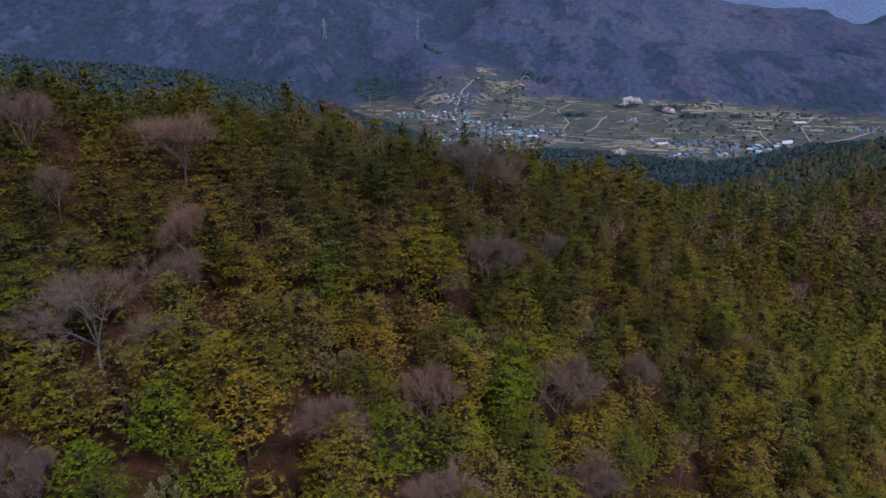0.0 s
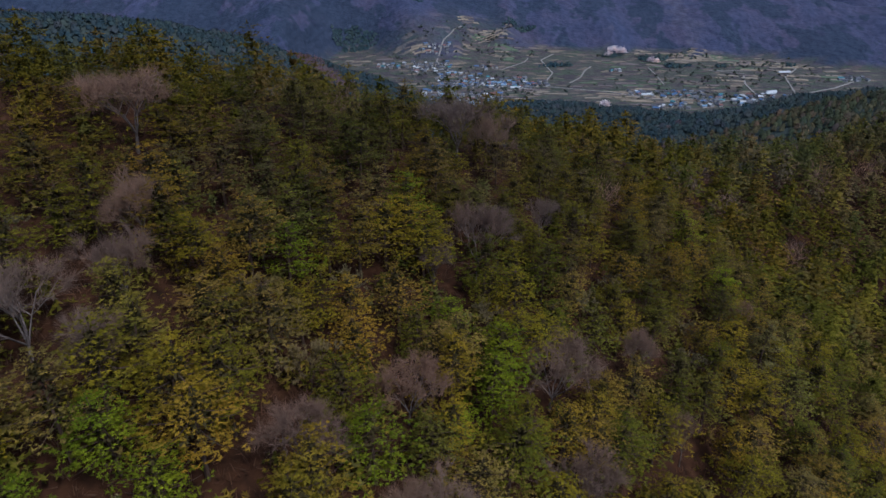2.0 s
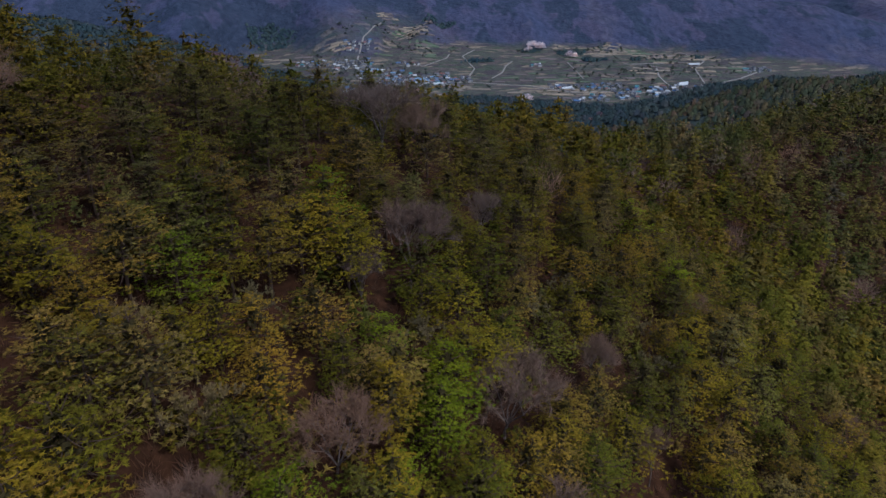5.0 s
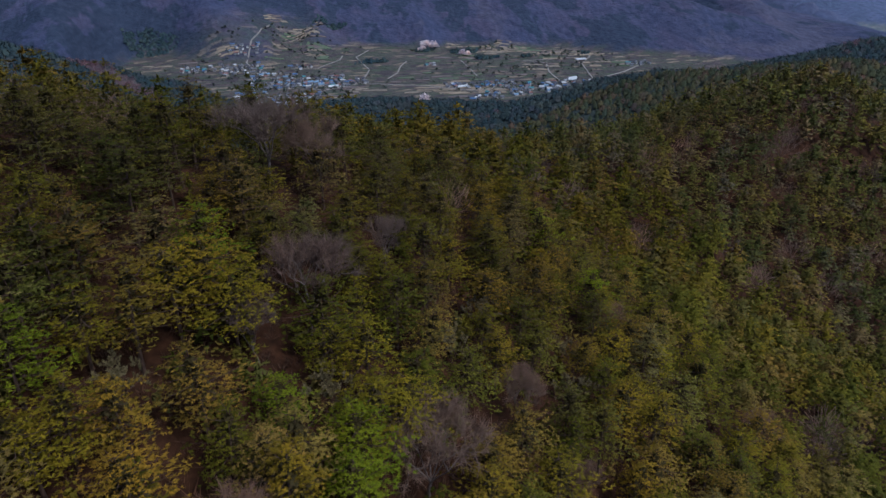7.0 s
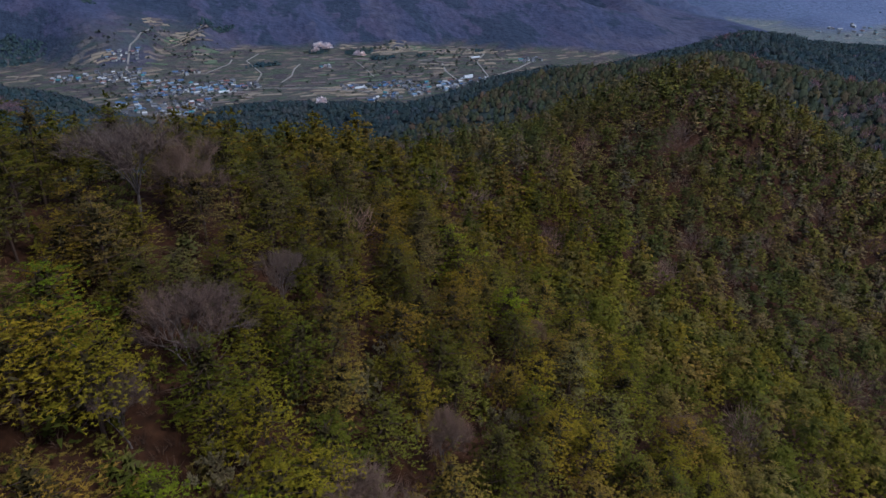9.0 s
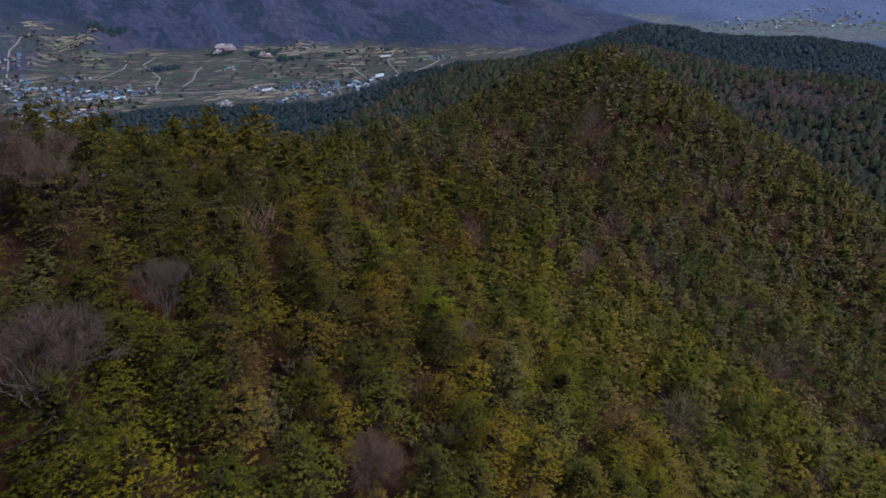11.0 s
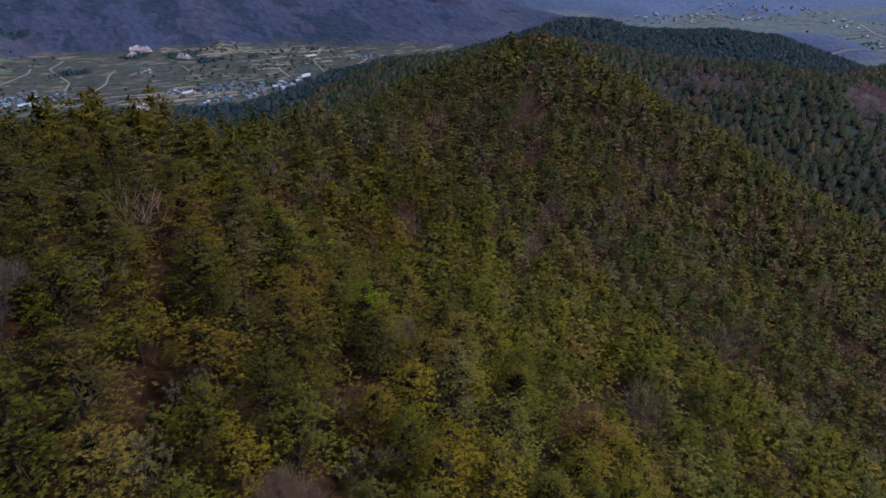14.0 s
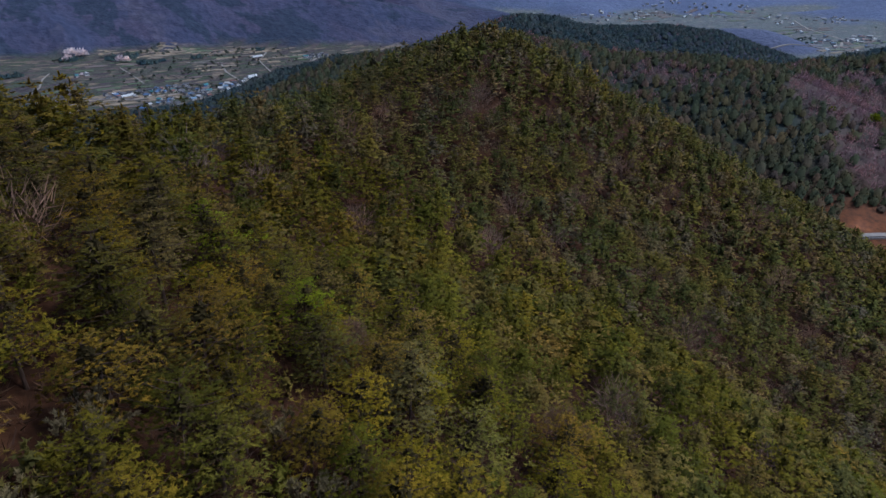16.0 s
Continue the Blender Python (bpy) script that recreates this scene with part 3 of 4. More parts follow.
# ---- the ground: one sheet out to the horizon ----
def ground_sheet():
    angles = np.radians(np.concatenate([np.arange(-62, 112, 0.7), np.arange(112, 298, 3.0)]))
    radii = np.concatenate([[0.0], 6 * (4950 / 6) ** np.linspace(0, 1, 310)])
    a, r = np.meshgrid(angles, radii)
    x, y = 10 + r * np.sin(a), 30 + r * np.cos(a)
    z, farmed = land(x, y)
    farmed = np.clip(farmed + hump(x, y, 85, 1480, 55, 0.8) + hump(x, y, -40, 1420, 50, 0.6), 0, 1)
    large, small = spurs(x, y)
    n, m = r.shape
    i = np.arange(n - 1)[:, None] * m + np.arange(m)[None]
    j = np.arange(n - 1)[:, None] * m + (np.arange(m)[None] + 1) % m
    quads = np.stack([i, i + m, j + m, j], -1).reshape(-1, 4)
    tris = np.concatenate([quads[:, [0, 1, 2]], quads[:, [0, 2, 3]]])[:, ::-1]
    me = tri_mesh("ground", np.stack([x, y, z], -1).reshape(-1, 3), tris, GROUND)
    red = np.clip(np.clip(hump(x, y, 372, 104, 13, 0.75), 0, 0.38) + hump(x, y, 368, 109.5, 2.6, 0.9) + hump(x, y, 408, 366, 5, 0.9), 0, 1)
    # x terms below: haze difference painted as more dark woods to the west
    for name, values in (("farmed", farmed), ("leafless", np.clip((leafless(x, y) - 0.25) / 0.35, 0, 1)), ("hill_floor", np.clip((np.hypot(x, y) - 385) / 60, 0, 1)), ("far_wood", np.clip((np.hypot(x, y) - 800) / 400, 0, 1)), ("red_soil", red), ("gully_haze", np.clip(0.75 * large + 0.65 * small + 0.2 * np.clip((150 - x) / 500, 0, 1) - 0.2 * np.clip((x - 300) / 400, 0, 1), 0, 1)), ("field_haze", np.clip((x - 1250) / 200, 0, 1)), ("far_haze", np.maximum(np.clip((np.hypot(x, y) - 2300) / 600, 0, 1), 0.75 * np.clip((x - 1300) / 400, 0, 1)))):
        me.attributes.new(name, "FLOAT", "POINT").data.foreach_set("value", values.astype(np.float32).ravel())
    me.polygons.foreach_set("use_smooth", np.ones(len(tris), bool))
    return tagged(new("ground", me), "leaf-strewn hillsides above a farmed valley", "ground", "", "structure")


ground_sheet()


# ---- the forest on the near ridge ----
def jittered(x0, x1, y0, y1, step, seed):
    """Places about a step apart, on a skew grid shaken up so that no rows show."""
    rng = np.random.default_rng(seed)
    half = 0.5 * math.hypot(x1 - x0, y1 - y0)
    gx, gy = np.meshgrid(np.arange(-half, half, step), np.arange(-half, half, step * 0.9))
    gx = gx + step * 0.5 * (np.arange(gx.shape[0])[:, None] % 2)
    p = np.stack([gx.ravel(), gy.ravel()], 1) + rng.uniform(-0.5, 0.5, (gx.size, 2)) * step
    c, s = math.cos(radians(33)), math.sin(radians(33))
    p = p @ np.array([[c, s], [-s, c]]) + np.array([x0 + x1, y0 + y1]) / 2
    return p[(p[:, 0] > x0) & (p[:, 0] < x1) & (p[:, 1] > y0) & (p[:, 1] < y1)]


def with_height(p, sink=0.3):
    z, farmed = land(p[:, 0], p[:, 1])
    return np.column_stack([p, z - sink]), farmed


GRID = 7.0
GRID_X, GRID_Y = np.arange(-1500, 3300, GRID), np.arange(-120, 3300, GRID)
GRID_Z = land(*np.meshgrid(GRID_X, GRID_Y))[0]
# points near the camera's path, to fit the planting to its view
CAMERA_STOPS = ((0, 0, 301), (4, 26, 297), (12, 40, 292), (19, 49, 288))


def open_to_view(q, tall):
    """Which places are not behind a rise of the ground, as seen from points near the camera's path: the rest is planted
    thinly.
    """
    clear = np.zeros(len(q), bool)
    for eye in CAMERA_STOPS:
        free = np.ones(len(q), bool)
        for s in 1 - np.geomspace(0.012, 0.9, 46):
            p = np.array(eye) + s * (q + np.array([0, 0, tall]) - np.array(eye))
            i = np.clip(((p[:, 1] + 120) / GRID).round().astype(int), 0, len(GRID_Y) - 1)
            j = np.clip(((p[:, 0] + 1500) / GRID).round().astype(int), 0, len(GRID_X) - 1)
            free &= p[:, 2] > GRID_Z[i, j] - 1.5
        clear |= free
    return clear


# leafless trees: place, crown's width and height
BARE_SPOTS = [(-35.5, 80, 12, 10), (-30, 46, 10.5, 9), (-24, 44.5, 5.5, 7), (-27.5, 62, 6, 8.5), (-26, 53.5, 6, 8), (5.3, 77.5, 9.5, 10.5), (12.8, 61.5, 9, 9), (-9.8, 42, 6.5, 7),
              (3.2, 102, 12, 11), (9.5, 101, 8, 10), (-27.3, 31.2, 5.5, 8), (0.5, 40.8, 7, 6.5), (14.2, 49.5, 7, 8), (-51, 73, 8, 9.5), (-2, 51.5, 6.5, 7), (24.5, 70.5, 5, 8)]
FAR_BARE = [(130, 138, 9.5), (155, 173, 10), (79, 79, 7), (108, 126, 9), (109, 137, 7), (202, 150, 12), (145, 98, 11), (218, 141, 11), (215, 99, 12), (246, 121, 13), (134, 129, 8), (77, 76, 6.5), (160, 140, 8), (185, 168, 9), (96, 158, 9), (118, 172, 8), (50, 128, 8), (62, 133, 9)]
FRESH_SPOTS = [(-4.3, 44.3, 8.5), (5.9, 56, 9.2), (6.7, 60.5, 9.5), (-14.9, 65, 8.5), (-36.5, 45.5, 9.5), (43, 90.7, 8.6), (40.6, 101.5, 10), (2.6, 51.4, 5.5), (1.6, 64.8, 6.5), (-3.6, 78.5, 10.5), (-24, 32.5, 7.5), (-20.5, 38.3, 7.2), (-16.8, 35.8, 6.8)]

DRY_SPOTS = [(6.1, 66.2, 9), (-10.2, 50.5, 8.5), (34.2, 80, 7.5), (19.3, 76, 7.5), (-37, 56.2, 7), (-19.2, 33.3, 6.0), (-8.8, 66, 7.2), (-17.5, 59.6, 7.0), (21.2, 92.6, 9.0), (33, 74.4, 8.0), (61, 85.9, 8.5), (24.1, 81, 8.5)]


def forest():
    rng = np.random.default_rng(7)
    p, outer = jittered(-150, 345, -110, 340, 5.1, 11), jittered(-150, 345, -110, 340, 4.35, 12)
    p = np.concatenate([p[np.hypot(p[:, 0] - 8, p[:, 1] - 26) < 96], outer[np.hypot(outer[:, 0] - 8, outer[:, 1] - 26) >= 96]])
    nearest_spot = np.min([np.hypot(p[:, 0] - x, p[:, 1] - y) for x, y, *_ in BARE_SPOTS + FRESH_SPOTS + DRY_SPOTS], 0)
    p = p[(nearest_spot > 1.7) & (np.min([np.hypot(p[:, 0] - x, p[:, 1] - y) - 0.37 * w for x, y, w, *_ in FAR_BARE + BARE_SPOTS], 0) > 0)]
    q, farmed = with_height(p)
    behind = (q[:, 1] - 110) - 0.47 * q[:, 0] + np.where(q[:, 0] < 0, 0.3 * q[:, 0], 0)
    gone = (farmed > 0.2) | (behind > 42) | (np.hypot(q[:, 0] - 366, q[:, 1] - 102) < 18)
    q = q[~gone]
    bearing = np.degrees(np.arctan2(q[:, 0] - 2, q[:, 1] - 5))
    open_side = (bearing > -50) & (bearing < 94)
    open_side &= open_to_view(q, 9)
    keep = open_side | ((np.hypot(q[:, 0] - 8, q[:, 1] - 26) < 52) & (rng.uniform(size=len(q)) < 0.85)) | ((np.hypot(q[:, 0], q[:, 1]) < 110) & (rng.uniform(size=len(q)) < 0.3)) | (rng.uniform(size=len(q)) < 0.12)
    q, open_side = q[keep], open_side[keep]
    away = np.hypot(q[:, 0] - 8, q[:, 1] - 26)
    bearing = np.degrees(np.arctan2(q[:, 0] - 8, q[:, 1] - 26))
    thin = 0.7 * rolling(q[:, 0], q[:, 1], 16, 2, 41) + 0.5 * rng.normal(size=len(q))
    is_bare = thin > np.where(away < 60, 1.35, np.where(away < 90, 1.05, 0.86))
    front = (bearing > -80) & (bearing < 104)
    # how near each tree comes to the camera while in its view, at six points near its path
    order = np.full(len(q), 1000.0)
    for x, y, z, turn in ((0, 0, 301, 0), (3, 16, 299, 8), (5, 27, 296, 17), (9, 35, 293, 26), (14, 43, 290, 36), (19, 49, 288, 44)):
        flat = np.hypot(q[:, 0] - x, q[:, 1] - y)
        side = np.abs((np.degrees(np.arctan2(q[:, 0] - x, q[:, 1] - y)) - turn + 180) % 360 - 180)
        seen = (side < 42) & (z - q[:, 2] - 6 < 1.25 * flat)
        order = np.where(seen, np.minimum(order, np.hypot(flat, z - q[:, 2] - 5)), order)
    pines = np.flatnonzero(~is_bare)
    first = pines[np.argsort(order[pines])][:250]
    # trees close to the crest take the shaded copy of the needles
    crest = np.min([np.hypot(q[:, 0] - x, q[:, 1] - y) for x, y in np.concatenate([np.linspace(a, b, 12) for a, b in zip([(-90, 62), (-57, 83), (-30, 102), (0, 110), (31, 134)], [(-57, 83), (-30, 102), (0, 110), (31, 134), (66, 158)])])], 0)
    shaded = crest + 9 * rolling(q[:, 0], q[:, 1], 14, 2, 71) < 27 + 15 * np.clip((q[:, 0] - 8) / 25, 0, 1)
    named = np.zeros(len(q), bool)
    named[first] = True

    # the nearest pines, one by one
    shapes = []
    for k in range(9):
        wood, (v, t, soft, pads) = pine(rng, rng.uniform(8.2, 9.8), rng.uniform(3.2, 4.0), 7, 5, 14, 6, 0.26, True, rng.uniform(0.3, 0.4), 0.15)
        shapes.append((tri_mesh("trunk", *wood, PINE_BARK), tri_mesh("crown", v, t, PINE, None, soft, pads), tri_mesh("crown", v, t, SHADED_PINE, None, soft, pads)))
    for n, k in enumerate(first):
        tree = tagged(new("pine_tree"), "dark green pine with layered pads near the ridge crest, coloured as if shaded" if shaded[k] else "olive-green pine with layered needle pads in hillside forest", "pine tree", "pines on the near slope")
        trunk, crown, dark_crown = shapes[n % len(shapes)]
        part("trunk", trunk, tree), part("crown", dark_crown if shaded[k] else crown, tree)
        tree.matrix_basis = pose(*q[k], 0, 0, rng.uniform(0, 360)) @ Matrix.Scale(float(rng.uniform(0.86, 1.18)), 4)
    # fresh yellow-green ones among them
    fresh_shapes = []
    for k in range(3):
        wood, (v, t, soft, pads) = pine(rng, 9.0, 3.5, 7, 5, 15, 8, 0.29, True, 0.26, 0.10)
        fresh_shapes.append((tri_mesh("trunk", *wood, PINE_BARK), tri_mesh("crown", v, t, FRESH, None, soft, pads)))
    for n, (x, y, high) in enumerate(FRESH_SPOTS):
        trunk, crown = fresh_shapes[n % 3]
        tree = tagged(new("young_pine"), "bright yellow-green pine standing out among darker pines", "pine tree", "bright pines")
        part("trunk", trunk, tree), part("crown", crown, tree)
        tree.matrix_basis = pose(x, y, float(land(x, y)[0]) - 0.3, 0, 0, rng.uniform(0, 360)) @ Matrix.Scale(high / 9.0, 4)
    # leafless trees, one by one
    shapes = []
    for k in range(4):
        limbs, twigs = bare(rng, 8.0, 5, 7, 0.11, 0.009)
        reach = np.percentile(np.hypot(twigs[0][:, 0], twigs[0][:, 1]), 92)
        shapes.append((tri_mesh("trunk", *limbs, GREY_BARK), tri_mesh("crown", *twigs, TWIGS), 2 * reach, np.percentile(twigs[0][:, 2], 98)))
    spots = list(BARE_SPOTS)
    nearby = np.flatnonzero(is_bare & front & (away < 78))
    spots += [(q[k, 0], q[k, 1], rng.uniform(3.5, 5.5), rng.uniform(6.0, 8.0)) for k in nearby]
    for n, (x, y, wide, high) in enumerate(spots):
        tree = tagged(new("bare_tree"), "leafless grey-mauve tree between pines on the slope", "bare tree", "leafless trees on the near slope")
        limbs, twigs, reach, top = shapes[n % len(shapes)]
        part("trunk", limbs, tree), part("crown", twigs, tree)
        tree.matrix_basis = pose(x, y, float(land(x, y)[0]) - 0.2, 0, 0, rng.uniform(0, 360)) @ Matrix.Diagonal((wide / reach, wide / reach, high / top, 1))

    # pale trees still holding dry leaves
    limbs, twigs = bare(rng, 7.0, 3, 22, 0.09, 0.12, 0.05)
    trunk, crown = tri_mesh("trunk", *limbs, PINE_BARK), tri_mesh("crown", *twigs, DRY)
    for x, y, high in DRY_SPOTS:
        tree = tagged(new("pale_tree"), "small tree with pale dry buds among green pines", "tree", "pale budding trees")
        part("trunk", trunk, tree), part("crown", crown, tree)
        tree.matrix_basis = pose(x, y, float(land(x, y)[0]) - 0.2, 0, 0, rng.uniform(0, 360)) @ Matrix.Scale(high / 7.0, 4)

    # the rest of the wood, with less and less detail
    rest = ~named & ~is_bare
    size = rng.uniform(0.74, 1.2, len(q))
    mid_shapes = [pine(rng, rng.uniform(7.8, 9.6), rng.uniform(3.3, 4.0), 6, 5, 4, 5, 0.44, False, 0.36, 0.2, True, 0.2)[1] for _ in range(9)]
    far_shapes = [pine(rng, rng.uniform(7.6, 9.6), rng.uniform(3.2, 3.9), 5, 6, 3, 5, 0.64, False, 0.40, 0.28, False, 0.3)[1] for _ in range(9)]
    mid = rest & ((front & open_side & (away < 92)) | (away < 52))
    farther = rest & ~mid & front & open_side & (away >= 92) & (away < 215)
    far = rest & ~mid & ~farther
    rough_shapes = [pine(rng, 8.4, 3.8, 4, 5, 1, 6, 1.05, False, 0.44, 0.34, False, 0.3)[1] for _ in range(5)]
    for which, tone, seed, label in ((mid & ~shaded, PINE_CANOPY, 1, "dense olive-green pine wood on the slope"), (mid & shaded, SHADED_PINE, 21, "dark pines along the ridge crest, coloured as if shaded")):
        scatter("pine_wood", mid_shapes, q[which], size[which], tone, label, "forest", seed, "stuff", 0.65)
    for which, tone, seed in ((farther & shaded & (away < 150), SHADED_PINE, 24), (farther & ~shaded & (away < 150), PINE_CANOPY, 22), (farther & (away >= 150), DIM_CANOPY, 23)):
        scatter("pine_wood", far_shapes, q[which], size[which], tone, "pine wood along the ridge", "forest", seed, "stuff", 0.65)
    scatter("pine_wood", rough_shapes, q[far], size[far], DIM_CANOPY, "pine wood on the ridge's farther slope", "forest", 2, "stuff", 0.65)
    bare_shapes = [joined((bare(rng, 8.5, 2, 3, 0.1)[0], shrubby(rng, 3.3, 8.6, 230, 1.4, 0.034))) for _ in range(5)]
    b = is_bare & ~(front & (away < 78))
    spots, _ = with_height(np.array([(x, y) for x, y, _ in FAR_BARE]))
    wide = np.array([w for *_, w in FAR_BARE])
    scatter("leafless_wood", bare_shapes, np.concatenate([q[b], spots]), np.concatenate([size[b] * 0.8, wide / 7.0]), TWIGS, "leafless trees scattered through the pine wood", "forest", 3, "stuff", 0)
    under = jittered(-60, 95, 5, 130, 2.8, 18)
    under, _ = with_height(under[rng.uniform(size=len(under)) < 0.5], 0.1)
    low_shapes = [pine(rng, 6.5, 3.8, 4, 5, 1, 6, 0.95, False, 0.2, 0.22, False, 0.2)[1] for _ in range(4)]
    scatter("young_pines", low_shapes, under, rng.uniform(0.28, 0.62, len(under)), PINE_CANOPY, "low young pines under the taller trees", "undergrowth", 14, "stuff", 0.65)
    scrub = jittered(-60, 90, 5, 125, 2.0, 17)
    scrub, _ = with_height(scrub, 0.1)
    twig_shapes = [shrubby(rng, 0.9, 1.3, 20, 0.8, 0.05) for _ in range(4)]
    scatter("undergrowth", twig_shapes, scrub, rng.uniform(0.6, 1.3, len(scrub)), SCRUB, "bare twiggy undergrowth on reddish leaf litter", "undergrowth", 4, "stuff", 0)


forest()


# ---- wooded hills beyond, and the mountains ----
def hills():
    rng = np.random.default_rng(19)
    p = jittered(-750, 1150, -40, 960, 7.4, 23)
    close = (p[:, 0] > 290) & (p[:, 0] < 780) & (p[:, 1] < 600)
    p = np.concatenate([p[~close], jittered(290, 780, -40, 600, 5.5, 24)])
    q, farmed = with_height(p)
    x, y, z = q.T
    behind = (y - 110) - 0.47 * x + np.where(x < 0, 0.3 * x, 0)
    on_near = (x > -150) & (x < 345) & (y < 340) & (behind <= 42)
    seen = (np.degrees(np.arctan2(x, y)) > -42) & ~on_near & (farmed < 0.3) & (np.hypot(x - 366, y - 102) > 18) & (np.hypot(x - 408, y - 366) > 6)
    q = q[seen]
    q = q[open_to_view(q, 9) | (rng.uniform(size=len(q)) < 0.05)]
    x, y, z = q.T
    mauve = leafless(x, y)
    is_bare = mauve + 0.25 * rng.normal(size=len(q)) > 0.42
    shapes = [lump(rng, rng.uniform(2.7, 3.5), rng.uniform(6.2, 8.2), 32, 1.4) for _ in range(7)]
    wide_shapes = [lump(rng, rng.uniform(3.8, 4.8), rng.uniform(5.6, 7.0), 22, 2.1) for _ in range(5)]
    size = rng.uniform(0.75, 1.2, len(q))
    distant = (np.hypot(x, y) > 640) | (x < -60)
    for which, tone, label, seed in ((~is_bare & ~distant, FAR_PINE, "dark green pine wood on the hill behind the ridge", 5), (~is_bare & distant, HAZE_PINE, "pine wood on the far hills, haze blue in its colour", 15)):
        scatter("pine_wood", wide_shapes if tone is HAZE_PINE else shapes, q[which], size[which], tone, label, "forest", seed, "stuff", 1.5)
    shapes = [shrubby(rng, 3.2, 6.6, 46, 1.9, 0.09) for _ in range(4)]
    scatter("leafless_wood", shapes, q[is_bare], size[is_bare], BARE_WOOD, "grey-mauve leafless wood on the hills behind", "forest", 6)


hills()


# ---- the villages ----
def house(x, y, wide, deep, high, turn, wall, roof, label):
    """A low house: walls with gables, and a pitched roof with eaves."""
    z = float(land(x, y)[0])
    ob = tagged(new("house"), label, "house", "houses in the valley")
    w, d = wide / 2, deep / 2
    rise = deep * 0.26
    bm = bmesh.new()
    v = [bm.verts.new(c) for c in ((-w, -d, -1), (w, -d, -1), (w, d, -1), (-w, d, -1), (-w, -d, high), (w, -d, high), (w, d, high), (-w, d, high), (-w, 0, high + rise), (w, 0, high + rise))]
    for f in ((0, 1, 5, 4), (2, 3, 7, 6), (1, 2, 6, 9, 5), (3, 0, 4, 8, 7)):
        bm.faces.new([v[i] for i in f])
    part("wall", bm_mesh("wall", bm, wall), ob)
    bm = bmesh.new()
    e = 0.6
    for s in (-1, 1):
        low = high - e * rise / d
        c = [(-w - e, s * (d + e), low), (w + e, s * (d + e), low), (w + e, 0, high + rise), (-w - e, 0, high + rise)]
        lower = [bm.verts.new(p) for p in c]
        upper = [bm.verts.new((a, b, h + 0.3)) for a, b, h in c]
        for f in ([upper[i] for i in ((0, 1, 2, 3) if s < 0 else (3, 2, 1, 0))], [lower[i] for i in ((3, 2, 1, 0) if s < 0 else (0, 1, 2, 3))], [lower[0], lower[1], upper[1], upper[0]], [lower[1], lower[2], upper[2], upper[1]], [lower[3], lower[0], upper[0], upper[3]]):
            bm.faces.new(f)
    part("roof", bm_mesh("roof", bm, roof), ob)
    ob.matrix_basis = pose(x, y, z, 0, 0, turn)
    return ob


ROOF_WORDS = ["blue", "grey", "dark tiled", "teal", "red-brown", "white", "pale blue"]


def village(centres, seed):
    rng = np.random.default_rng(seed)
    taken = []
    for cx, cy, rx, ry, count in centres:
        tries = 0
        while count and tries < 400:
            tries += 1
            x, y = cx + rng.uniform(-1, 1) * rx, cy + rng.uniform(-1, 1) * ry
            if any(abs(x - a) < 8 and abs(y - b) < 7 for a, b in taken):
                continue
            taken.append((x, y))
            count -= 1
            k = int(rng.choice(7, p=[0.12, 0.28, 0.32, 0.03, 0.07, 0.11, 0.07]))
            house(x, y, rng.uniform(5.2, 9.6), rng.uniform(4.2, 6.2), rng.uniform(2.5, 3.6), rng.normal(12, 25) + 90 * int(rng.integers(0, 2)), WALLS[int(rng.integers(0, 3))], ROOFS[k],
                  f"low village house with a {ROOF_WORDS[k]} pitched roof")


village([(-90, 1325, 45, 20, 17), (-20, 1300, 40, 30, 30), (-10, 1392, 30, 20, 14), (40, 1180, 55, 28, 39), (100, 1195, 60, 25, 48), (150, 1178, 45, 16, 26), (75, 1075, 25, 30, 17),
         (50, 1240, 60, 20, 17), (90, 1290, 20, 8, 6), (5, 1100, 40, 30, 13), (62, 1035, 32, 26, 17), (0, 1055, 30, 30, 10), (120, 1150, 40, 14, 9)], 3)
village([(350, 1080, 30, 20, 13), (408, 1075, 40, 22, 20), (460, 1040, 45, 25, 22), (500, 1015, 35, 20, 14), (550, 1050, 40, 16, 17), (355, 985, 30, 16, 12), (400, 1000, 40, 14, 9), (340, 1262, 10, 8, 4), (750, 1172, 25, 15, 12)], 5)


